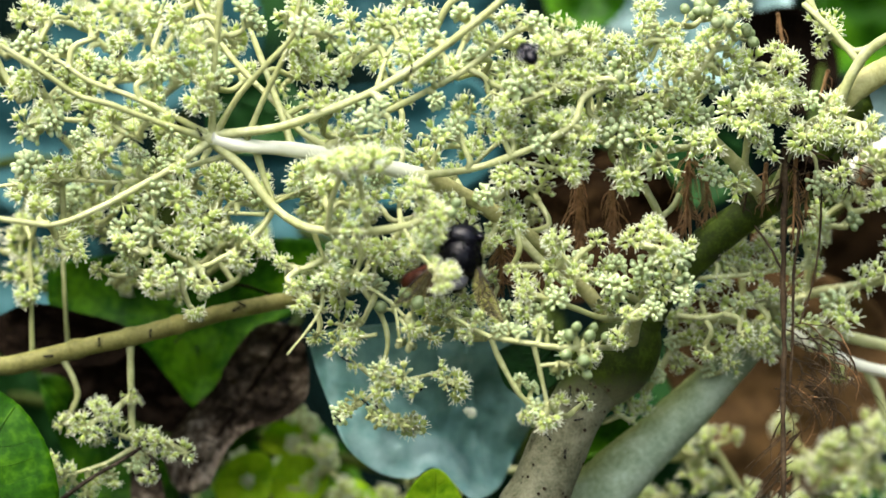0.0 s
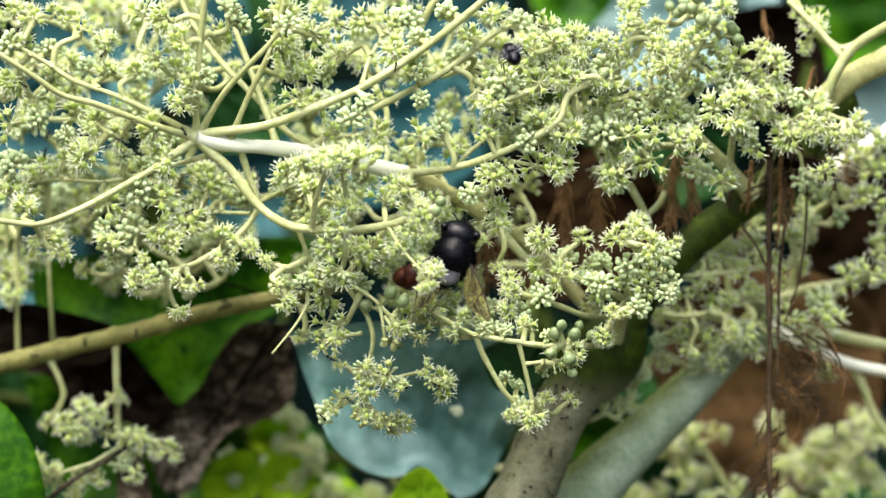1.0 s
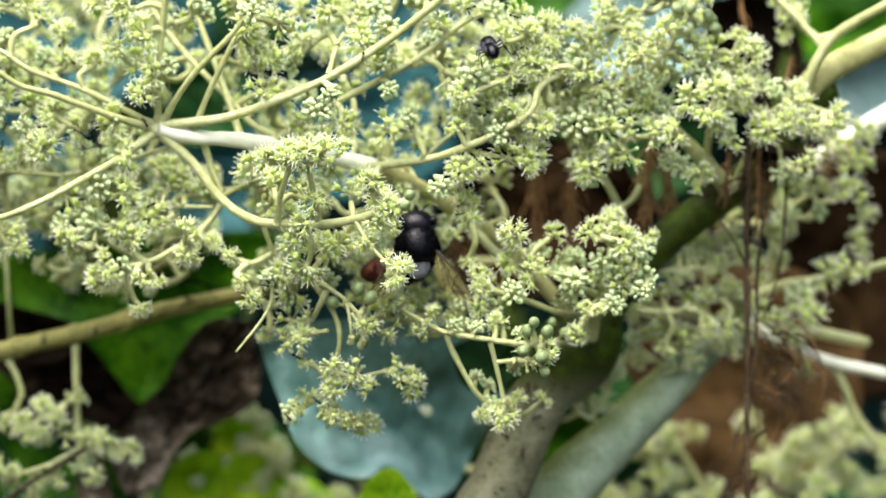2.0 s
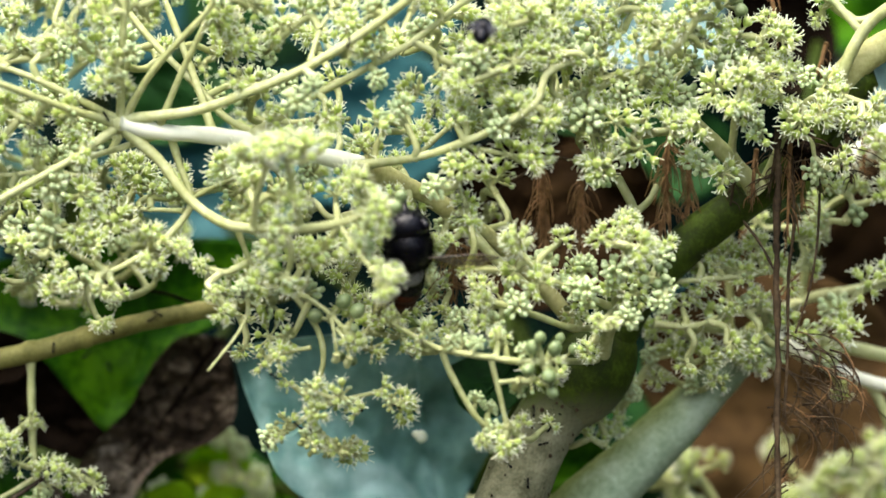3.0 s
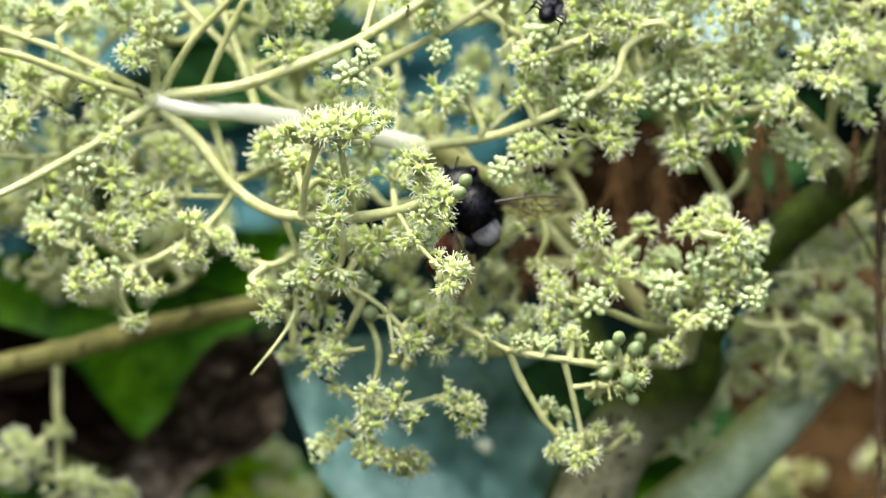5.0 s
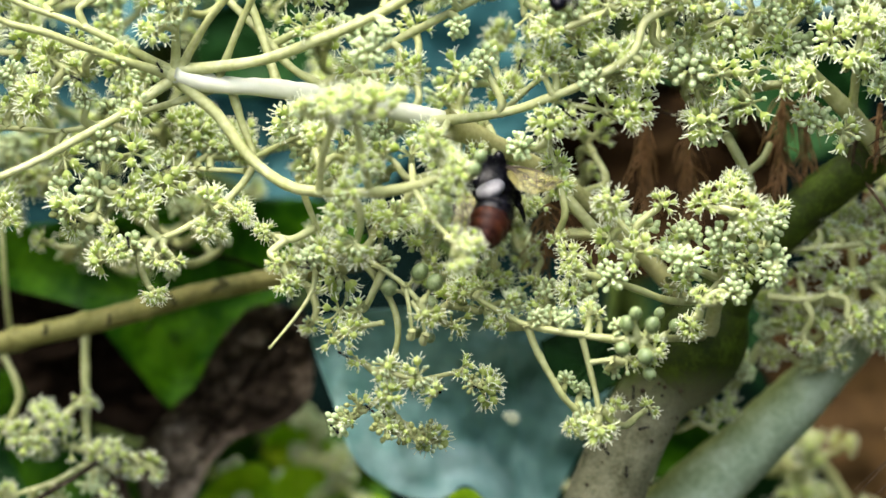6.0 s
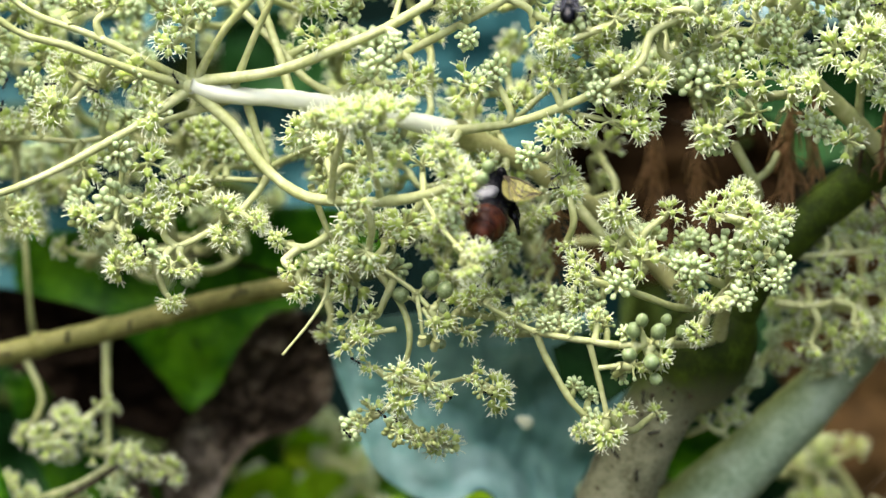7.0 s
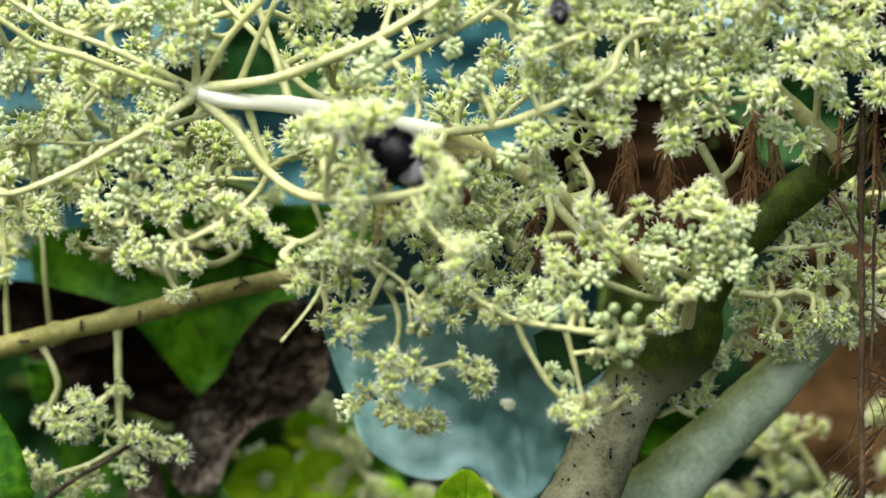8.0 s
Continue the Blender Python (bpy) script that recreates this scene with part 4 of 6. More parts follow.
rear_panicle.branch([(6.64, 5.2, -0.85), (6.74, 5, -0.1), (6.9, 5, 0.44)], 0.87, 0.76)
rear_panicle.branch([(7.07, 5.2, -0.74), (7.29, 5.2, -1.28), (7.18, 5.2, -1.61)], 0.87, 0.76)
rear_panicle.add("m", (4.75, 4.02, -0.65, 4.9), (5.17, 3.58, -1.07, 4.9), (4.44, 3.79, -1.07, 4.5), (5.73, 4, -0.86, 4.5), (6.56, 3.66, -1.28, 5.1), (7.09, 3.96, -0.97, 4.5), (7.64, 3.89, -0.54, 4.9), (8.05, 3.67, -0.41, 5.3), (6.56, 3.7, 0.2, 4.5), (6.9, 4, 0.52, 4.5), (5.47, 3.58, -0.33, 4.5), (6.13, 3.86, -0.2, 3.8), (4.22, 4.06, -2.12, 3.2), (3.63, 4.05, -2.12, 2.6), (4.43, 3.96, -1.69, 4.5), (6.89, 4.11, -1.7, 4.5), (6.04, 4.16, -1.27, 4.3), (8.04, 3.81, 0.97, 4.9), (8.28, 4.15, 0.01, 4.9), (7.42, 4.05, 1.08, 4))
rear_panicle.add("m", (6.98, 3.85, 1.07, 3.8))
rear_panicle.add("o", (4.95, 3.75, -1.71, 5.9), (5.53, 4.21, -1.61, 5.3), (7.31, 3.82, -1.29, 5.3), (5.29, 3.84, -0.01, 4.5), (5.38, 3.78, 0.44, 3.8), (5.8, 3.75, 0.12, 3.8), (4.94, 3.59, -0.31, 3.8), (4.75, 4.08, 0.01, 3.4), (5.7, 3.79, -1.8, 4.5), (5.16, 3.77, -2.11, 3.6), (8.16, 3.97, 1.5, 6.4), (7.85, 4.16, 1.82, 5.3), (2.93, 3.56, -2.98, 2.8), (3.28, 3.87, -3.1, 3), (3.19, 3.67, -2.8, 2.5), (8.23, 3.64, 2.03, 4.9))
rear_panicle.add("g", (7.39, 3.72, 0.54, 2.3))
rear_panicle.add("b", (3.79, 3.95, -2.33, 3), (4.06, 4, -1.69, 3), (4.76, 4.14, -2.23, 3))
rear_panicle.add("o", (4.79, 3.4, 0.02, 3.6), (5.57, 3.4, -0.4, 3.8), (6.3, 3.4, -0.54, 3.6), (4.56, 3.4, -0.86, 3), (5.84, 3.4, -0.77, 3.2))
rear_panicle.add("m", (5.11, 3.4, -0.21, 3.4), (5.98, 3.4, -0.12, 3.2), (4.93, 3.4, -0.63, 3.4), (5.38, 3.4, -0.86, 3.6), (6.21, 3.4, -1.04, 3))
rear_panicle.branch([(4.3, 3.5, -0.52), (5.0, 3.3, -0.47), (5.7, 3.6, -0.4), (6.5, 3.8, -0.27)], 0.6, 0.5)
rear_panicle.branch([(4.1, 3.3, -1.2), (4.7, 3.2, -1.25), (5.3, 3.6, -1.05), (5.9, 3.8, -1.0)], 0.6, 0.5)
rear_panicle.scatter(4, (4.1, 3.1, -1.9), (6.3, 3.6, -0.8), 181)
rear_panicle.heads = [(k, p, 0.84 * r) for k, p, r in rear_panicle.heads]
rear_panicle.fill(0.25, 0.9, 101)
rear_panicle.grow()

low_panicle = Panicle((-6.18, 4.2, -1.7), "small cream flower spray hanging below a woody twig", 61)
low_panicle.branch([(-6.18, 4.2, -1.7), (-6.17, 4.2, -2.23), (-6.15, 4.1, -2.76), (-6.12, 4, -3.4), (-6.06, 4, -3.82)], 0.82, 0.71)
low_panicle.branch([(-6.15, 4.1, -2.76), (-6.53, 3.8, -3.07), (-6.84, 3.7, -3.23)], 0.71, 0.61)
low_panicle.branch([(-6.11, 4, -3.5), (-5.68, 3.8, -3.55), (-5.3, 3.8, -3.71)], 0.71, 0.61)
low_panicle.branch([(-6.09, 4, -3.72), (-6.63, 3.8, -4.03), (-7.27, 3.8, -4.24), (-7.69, 3.8, -4.45)], 0.46, 0.41)
low_panicle.branch([(-7.46, 4.2, -2.04), (-7.25, 4.2, -2.44), (-7.17, 4.2, -2.76), (-7.3, 4.2, -3.08)], 0.71, 0.61)
low_panicle.add("o", (-6.79, 3.8, -2.96, 3.1), (-7.11, 3.7, -3.23, 3.2), (-6.52, 3.7, -3.09, 3.1), (-6.8, 3.9, -3.54, 2.9), (-6.34, 3.8, -3.47, 3.1), (-5.93, 3.8, -3.55, 3.1), (-5.66, 3.7, -3.6, 3.2), (-7.57, 3.8, -3.93, 2.9), (-7.42, 3.99, -4.38, 2.4))
low_panicle.add("m", (-6.89, 3.6, -3.36, 2.8), (-5.43, 3.8, -3.76, 2.6), (-5.84, 3.9, -3.83, 2.6), (-7.39, 3.8, -4.11, 2.6), (-6.48, 3.8, -4.27, 2.9), (-6.8, 3.9, -4.38, 2.8), (-5.79, 3.87, -4.24, 2.6), (-6.98, 4.17, -4.6, 2.7))
low_panicle.add("l", (-6.16, 3.7, -2.73, 2.1), (-6.05, 3.9, -2.84, 1.8))
low_panicle.grow()

far_panicle = Panicle((8.9, 20, -21.87), "blurred pale flower panicle low behind the stems", 71)
far_panicle.branch([(8.9, 20, -21.87), (7.06, 13, -12.34), (6.26, 9.4, -7.42), (5.71, 7.7, -5.08), (5.25, 7.4, -4.18), (4.97, 7.3, -3.74)], 1.12, 0.82)
far_panicle.branch([(6.48, 10.2, -8.61), (7.24, 9, -6.71), (7.8, 7.6, -4.85), (7.9, 7.4, -4.18), (8.22, 7.3, -3.85)], 1.12, 0.82)
far_panicle.branch([(5.14, 7.4, -3.96), (4.58, 7.3, -3.96), (4.36, 7.3, -3.85)], 0.71, 0.61)
far_panicle.add("o", (4.94, 7.28, -3.69, 4.2), (5.38, 7.42, -3.59, 3.3), (4.4, 7.73, -3.86, 2.7), (7.39, 7.7, -3.75, 4.9), (7.94, 7.66, -3.99, 5.1), (8.45, 7.38, -3.65, 4), (4.71, 7.7, -4.19, 3.8), (7.23, 7.33, -3.96, 4.2))
far_panicle.add("m", (4.61, 7.29, -4.53, 5.3), (5.18, 7.79, -4.44, 5.3), (8.4, 7.85, -4.33, 5.3), (7.17, 7.74, -4.44, 5.3), (7.69, 7.31, -4.64, 5.5), (4.16, 7.65, -4.74, 5.1), (5.68, 7.22, -4.72, 5.1), (3.71, 7.57, -4.85, 4.6), (6.23, 7.25, -5.05, 5.1), (6.82, 7.78, -4.97, 5.1), (5.03, 7.32, -4.95, 4.8), (8.68, 7.82, -4.86, 5.1), (7.68, 7.45, -3.52, 3.3), (9, 7.41, -3.96, 4.9), (9.01, 7.55, -4.63, 4.9))
far_panicle.fill(0.5, 1.5, 121)
far_panicle.grow()

low_rear_panicle = Panicle((-1.04, 20, -21.87), "greenish flower panicle far below, out of focus", 81)
low_rear_panicle.branch([(-1.04, 20, -21.87), (-1.21, 13, -12.34), (-1.57, 9.6, -7.43), (-2.05, 8.4, -5), (-2.71, 8.2, -4.1), (-3.04, 8.1, -3.43)], 0.92, 0.61)
low_rear_panicle.branch([(-2.05, 8.4, -4.89), (-3.38, 8.3, -4.66), (-4.05, 8.2, -4.21)], 0.82, 0.61)
low_rear_panicle.branch([(-1.46, 10, -8.37), (-1.05, 9, -6.49), (-0.71, 8.2, -4.99), (-0.27, 8.2, -4.77)], 0.82, 0.61)
low_rear_panicle.add("b", (-2.82, 8.1, -3.38, 3.1), (-3.24, 8.09, -3.74, 2.4), (-3.5, 8.49, -4.17, 2), (-2.72, 8.44, -4.39, 2.2), (-4.09, 7.89, -4.53, 2))
low_rear_panicle.add("m", (-2.55, 8.5, -3.89, 2.7), (-2.65, 8.02, -3.87, 3.6), (-2.82, 8.21, -4.55, 2.7), (-2.26, 7.91, -4.76, 4.2), (-2.5, 8.4, -4.22, 3.8), (-1.94, 8.25, -4.99, 4.4), (3.62, 8.02, -3.98, 3.3), (2.96, 8.23, -3.77, 3.3), (2.73, 7.95, -4.31, 3.5), (2.51, 8.16, -4.66, 3.3))
low_rear_panicle.add("o", (-0.93, 8.13, -4.74, 4.4), (-1.38, 8.16, -4.88, 4), (-0.49, 8.39, -4.91, 4))
low_rear_panicle.fill(0.3, 1.2, 131)
low_rear_panicle.grow()

left_rear_panicle = Panicle((-5.29, 13, -5.35), "blurred pale flower panicle among the shaded leaves", 91)
left_rear_panicle.branch([(-5.29, 13, -5.35), (-4.97, 10, -2.25), (-5.13, 7.6, 0.23), (-5.57, 5.6, 1.53), (-5.75, 5, 2.81), (-5.69, 5, 3.56), (-5.32, 5, 4.32), (-5.1, 5, 5.07)], 1.12, 0.71)
left_rear_panicle.branch([(-5.69, 5, 3.78), (-6.18, 5, 4.42), (-6.5, 5, 4.85)], 0.71, 0.61)
left_rear_panicle.branch([(-8.06, 4.6, -2.13), (-8.06, 4.4, -1.27), (-8.06, 4.3, -0.63), (-8.08, 4.3, 0.01), (-7.92, 4, 0.65)], 0.55, 0.5)
left_rear_panicle.branch([(-7.42, 5.3, -2.1), (-7.44, 4.8, -1.28), (-7.46, 4.6, -0.63), (-7.48, 4.6, 0.12), (-7.32, 4.4, 0.87)], 0.5, 0.48)
left_rear_panicle.branch([(-5.75, 5, 2.81), (-5.21, 5, 3.24), (-4.78, 5, 3.45)], 0.71, 0.61)
left_rear_panicle.branch([(-5.75, 5, 2.59), (-6.29, 5, 2.27), (-7.15, 5, 1.52), (-7.34, 4.7, 0.23)], 0.71, 0.61)
left_rear_panicle.add("m", (-6.59, 4.69, 4.52, 4.3), (-6.27, 4.78, 4.52, 3.9), (-5.95, 4.76, 3.98, 3.9), (-5.09, 4.78, 4.09, 4.3), (-5.86, 5.06, 3.35, 4.3), (-6.82, 5.01, 1.19, 4.9), (-7.03, 4.9, 1.62, 4.7), (-6.3, 5.21, 1.52, 4.3), (-7.79, 4.99, 2.59, 4.7), (-7.27, 5.24, 3.14, 4.7), (-4.33, 4.6, 3.87, 3.9), (-4.66, 4.79, 2.7, 3.2), (-7.15, 5.05, 0.66, 4.3))
left_rear_panicle.add("b", (-5.46, 4.62, 3.44, 3.9))
left_rear_panicle.add("o", (-8.06, 4.3, -0.52, 4.9), (-8.16, 4.3, -0.84, 3.4), (-7.77, 4.76, 1.3, 4.7), (-8.35, 5.19, 0.12, 5))
left_rear_panicle.fill(0.7, 1.5, 141)
left_rear_panicle.grow()


# ---- stems of the plant ----
def trunk():
    pts = [(-7, 14, -131), (-6, 11.5, -85), (-4.3, 8.6, -50), (-2.6, 6.2, -29), (-1.2, 4.8, -17), (-0.1, 3.9, -10.5), (1.02, 3.4, -5.7), (1.6, 3.4, -4.43), (2.13, 3.4, -3.16), (2.6, 3.45, -2.42)]
    low = [(2.95, 3.5, -2), (3.32, 3.4, -1.47), (3.87, 3.4, -0.62), (4.72, 3.4, 0.17), (5.46, 3.3, 0.73), (6.29, 3.2, 1.38), (6.92, 3.1, 2.12), (7.55, 3, 2.86)]
    path = glide([Vector(p) * CM for p in pts + low], 12)
    cut = 12 * len(pts)
    ob = thing("plant_stem", path[0], "thick grey-beige plant stem with dark specks, forking into a green limb", "stem")
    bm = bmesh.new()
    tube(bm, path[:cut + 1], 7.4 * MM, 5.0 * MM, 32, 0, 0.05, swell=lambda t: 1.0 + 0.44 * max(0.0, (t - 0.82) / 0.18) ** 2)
    part("stem", bm, BARK_SHADED_GREEN, ob)
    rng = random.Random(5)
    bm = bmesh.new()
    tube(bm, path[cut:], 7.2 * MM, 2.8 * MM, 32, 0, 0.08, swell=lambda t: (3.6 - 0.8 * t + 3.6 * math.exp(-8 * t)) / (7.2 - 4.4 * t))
    part("limb", bm, BARK_SHADED_GREEN, ob, "green limb with shade painted into its dark skin")
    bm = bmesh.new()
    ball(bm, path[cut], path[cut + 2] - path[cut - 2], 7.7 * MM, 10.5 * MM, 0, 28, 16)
    part("node", bm, BARK_SHADED_GREEN, ob, "swollen green node where the stem forks, painted dark for the shade")
    up = [(6.91, 3, 2.17), (7.14, 2.9, 2.75), (7.58, 2.8, 3.17), (8.26, 2.7, 3.53), (9.19, 2.6, 4)]
    bm = bmesh.new()
    tube(bm, glide([Vector(p) * CM for p in up], 9), 2.6 * MM, 2.3 * MM, 18, 0, 0.1)
    part("side_shoot", bm, WOOD_GREEN, ob, "pale woody side shoot")
    for s, e, r in (((6.94, 2.6, 2.42), (7.8, 2.2, 3.88), 1.1), ((7.49, 2.4, 3.45), (6.67, 2.6, 4.37), 0.7)):
        bm = bmesh.new()
        a, b = Vector(s) * CM, Vector(e) * CM
        m = a.lerp(b, 0.55) + Vector((-0.08, 0, 0.12)) * CM
        tube(bm, glide([a, m, b, b + (b - m) * 2.2 + Vector((0.004, 0, -0.004))], 7), r * MM, r * 0.8 * MM, 10, 0, 0.1)
        part("side_shoot", bm, STEM, ob)
    # corky specks on the skin
    for i in range(46):
        k = rng.random()
        p = glide([Vector(q) * CM for q in pts], 12)[72 + int(k * 36)]
        w = rng.uniform(3.5, 5.9)
        out = Vector((math.cos(w), math.sin(w), 0.0))
        bm = bmesh.new()
        ball(bm, p + out * 6.2 * MM, out, rng.uniform(0.12, 0.45) * MM, 0.12 * MM, 0, 6, 4)
        part("cork_speck", bm, STRAND, ob)
    return ob


trunk()
stalk("leaf_stalk", [(-3.2, 8.5, -40), (-1.8, 6.8, -24), (-0.6, 5.6, -14), (0.6, 4.9, -9), (1.89, 4.6, -5.56), (2.96, 4.6, -4.38), (4.03, 4.6, -3.33), (4.89, 4.7, -2.48), (5.65, 4.8, -1.71), (6.08, 4.9, -1.28)], 9.6, 2.3, STALK_SHEEN,
      "pale blue-green leaf stalk with a painted sheen on one side, rising beside the stem", "leaf stalk", sides=32, knots=(0.97,), painted_sheen=(0.75, -0.35, -0.5))
stalk("woody_twig", [(-26, 18, -60), (-21, 12, -30), (-16.5, 7.5, -13), (-13, 5.4, -6), (-9.87, 4.3, -2.55), (-8.37, 4.2, -2.18), (-7.19, 4.2, -1.88), (-6.18, 4.2, -1.65), (-5.17, 4.3, -1.38), (-4.11, 4.4, -1.12), (-3.15, 4.5, -0.93), (-1.76, 4.8, -0.63)], 2.1, 1.5, WOOD_PALE,
      "smooth yellow-beige twig with ants on it", "twig", knots=(0.56, 0.645, 0.73))
stalk("dead_twig", [(-7.57, 3.6, -4.82), (-6.94, 3.6, -4.34), (-6.04, 3.7, -3.79), (-5.83, 3.8, -3.5)], 0.5, 0.3, DEAD, "thin grey dead twig", "twig")
stalk("thin_stalk", [(-6.48, 5.5, -0.1), (-4.8, 5.4, -0.55), (-4.04, 5.3, -0.69), (-3.39, 5.3, -0.91)], 0.35, 0.3, DEAD_DARK, "thin black stalk lying over a green leaf", "twig")
for pts, r, m in (
    ([(6.12, 5.4, -1.39), (6.66, 5.4, -1.72), (7.63, 5.4, -2.15), (8.82, 5.4, -2.42)], 1.25, STEM_WHITE),
    ([(7, 5.6, -1.51), (7.75, 5.6, -1.69), (8.51, 5.6, -1.85)], 1.2, STEM),
    ([(7.8, 5.5, -2.15), (8.07, 5.5, -2.69), (8.26, 5.5, -3.18), (8.72, 5.5, -3.78)], 0.9, STEM),
    ([(3.47, 2.6, 1.19), (3.63, 2.6, 0.9), (3.79, 2.7, 0.59), (3.85, 2.9, 0.38)], 0.75, STEM),
    ([(3.78, 2.7, 0.62), (4.01, 2.8, 0.83), (4.12, 2.9, 1.06)], 0.6, STEM),
    ([(0.9, 2.4, 0.59), (1.26, 2.2, 0.11), (1.58, 2.1, -0.22), (2.15, 2.2, -0.72)], 0.95, STEM),
    ([(7.49, 5, 1.46), (8.03, 5, 1.89), (8.89, 5, 2.43)], 2.2, STEM_WHITE),
    ([(6.44, 3, 4.96), (6.8, 2.9, 4.22), (7.37, 2.8, 3.74), (7.99, 2.6, 4)], 0.7, STEM),
):
    stalk("flower_stalk", pts, r, r * 0.85, m, "bare pale flower stalk", "flower stalk", group="bare stalks")
h = Panicle((6.9, 2.8, 4.01), "two small cream umbels on a curved shoot", 15)
h.branch([(7.37, 2.8, 3.74), (7.06, 2.8, 3.99), (6.85, 2.8, 4.16)], 0.6, 0.5)
h.add("o", (6.87, 2.7, 4.09, 3.4), (7.03, 2.8, 4.37, 2.6), (6.74, 2.8, 3.8, 2.4))
h.grow()

# ---- shrub stems behind, on which the leaves grow ----
SHRUB = []


def shrub_stem(pts, r):
    path = glide([Vector(p) * CM for p in pts], 10)
    stalk("shrub_stem", pts, r, r * 0.5, GREEN_STEM, "dark green shrub stem rising from the soil", "stem", group="shrub stems", knots=(0.2, 0.45, 0.7))
    SHRUB.extend(path)


shrub_stem([(-12, 26, -131), (-11, 22, -70), (-7, 18, -20), (-6, 16, 2), (-5, 15, 14)], 7)
shrub_stem([(16, 28, -131), (13, 24, -60), (9, 19, -18), (8, 17, 2), (9, 16, 16)], 7)
shrub_stem([(2, 30, -131), (1, 25, -66), (1.5, 21, -20), (2, 18, 0), (3, 17, 13)], 6)
shrub_stem([(-30, 24, -131), (-22, 20, -60), (-14, 14, -16), (-11, 13, 0), (-10, 14, 12)], 6)

# ---- leaves, from the near ones to the far ones ----
leaf("waxy_leaf", [(-2.86, 4.2, -1.57), (-1.54, 4.2, -1.4), (0.06, 4.7, -1.28), (1.7, 6.4, -1.63), (1.87, 6.7, -2.29), (1.54, 6.4, -3.21), (1.1, 6.1, -4.02), (0.8, 5.8, -4.57), (0.33, 5.2, -4.76), (-0.1, 5, -4.4), (-0.45, 4.9, -4.14), (-0.9, 4.8, -4.35), (-1.54, 4.6, -4.19), (-2.1, 4.4, -3.69), (-2.45, 4.3, -2.87), (-2.69, 4.2, -2.23)],
     LEAF_TEAL, "large bluish-green waxy leaf with faint wrinkles and a pale dropping", bulge=0.25, ruffle=0.5, crumple=0.015, base=(0.17, 4.8, -1.55), tip=(0.55, 5.2, -4.52), seed=3)
leaf("green_leaf", [(-7.95, 6.4, -0.25), (-5.72, 6.4, 0.01), (-3.98, 6.5, 0.23), (-2.45, 6.6, 0.12), (-2.12, 6.7, -0.65), (-3.52, 6.6, -1.43), (-4.33, 6.6, -2.18), (-4.99, 6.6, -3.07), (-5.67, 6.5, -2.39), (-6.38, 6.4, -1.63), (-7.75, 6.3, -1.3)],
     LEAF_GREEN, "bright green leaf with a pointed drooping tip", bulge=0.3, ruffle=0.25, base=(-3.98, 6.5, 0.01), tip=(-4.97, 6.6, -2.96), seed=4, group="green leaves")
leaf("green_leaf", [(-9.95, 3, -2.52), (-8.89, 3, -2.52), (-8.24, 3, -2.86), (-7.79, 3, -3.41), (-7.52, 3, -4.05), (-7.44, 3, -4.84), (-7.84, 3, -5.79), (-9.53, 3, -5.89), (-10.58, 3, -4.2)],
     LEAF_GREEN, "bright green leaf with a finely toothed rim", bulge=-0.2, ruffle=0.12, base=(-9.95, 3, -5.79), tip=(-8.26, 3, -2.89), seed=5, teeth=0.012, group="green leaves")
leaf("green_leaf", [(-8.19, 7.2, -2.41), (-7.64, 7.2, -2.52), (-7.2, 7.2, -3.18), (-6.76, 7.2, -3.73), (-5.88, 7.2, -3.95), (-5.44, 7.2, -4.5), (-5.55, 7.2, -5.49), (-6.98, 7.2, -5.05), (-7.75, 7.2, -3.73)],
     LEAF_GREEN, "bright green leaf behind the hanging flowers", bulge=0.2, ruffle=0.3, seed=6, base=(-8.13, 7.2, -2.47), tip=(-5.66, 7.2, -5.38), group="green leaves")
leaf("green_leaf", [(-5.16, 10.5, -3.97), (-4.14, 10.5, -3.52), (-3, 10.5, -3.4), (-2.09, 10.5, -4.2), (-1.87, 10.5, -5.45), (-3.8, 10.5, -6.02), (-5.05, 10.5, -5.56)],
     LEAF_GREEN, "broad green leaf low in the thicket", bulge=0.2, ruffle=0.6, seed=7, base=(-2.21, 10.5, -5.22), tip=(-4.71, 10.5, -4.2), group="green leaves")
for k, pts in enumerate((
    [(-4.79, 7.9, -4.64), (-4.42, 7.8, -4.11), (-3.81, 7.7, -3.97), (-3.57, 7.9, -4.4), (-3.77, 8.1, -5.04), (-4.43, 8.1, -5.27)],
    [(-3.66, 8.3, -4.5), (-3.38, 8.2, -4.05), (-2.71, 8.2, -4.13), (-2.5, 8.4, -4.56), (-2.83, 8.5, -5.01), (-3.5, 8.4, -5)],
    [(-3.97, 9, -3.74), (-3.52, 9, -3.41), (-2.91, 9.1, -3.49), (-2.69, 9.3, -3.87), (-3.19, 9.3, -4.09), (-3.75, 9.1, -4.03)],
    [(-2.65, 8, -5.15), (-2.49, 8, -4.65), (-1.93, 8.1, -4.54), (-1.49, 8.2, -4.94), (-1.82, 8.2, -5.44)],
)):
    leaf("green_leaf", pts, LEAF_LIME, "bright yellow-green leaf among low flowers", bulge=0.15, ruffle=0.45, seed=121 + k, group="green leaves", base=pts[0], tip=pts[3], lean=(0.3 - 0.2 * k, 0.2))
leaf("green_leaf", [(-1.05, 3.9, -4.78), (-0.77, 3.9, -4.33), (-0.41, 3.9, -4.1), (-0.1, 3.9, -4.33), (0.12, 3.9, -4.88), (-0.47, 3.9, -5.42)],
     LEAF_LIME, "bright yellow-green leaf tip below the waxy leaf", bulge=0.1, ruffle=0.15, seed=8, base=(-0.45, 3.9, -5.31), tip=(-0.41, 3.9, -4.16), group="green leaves")
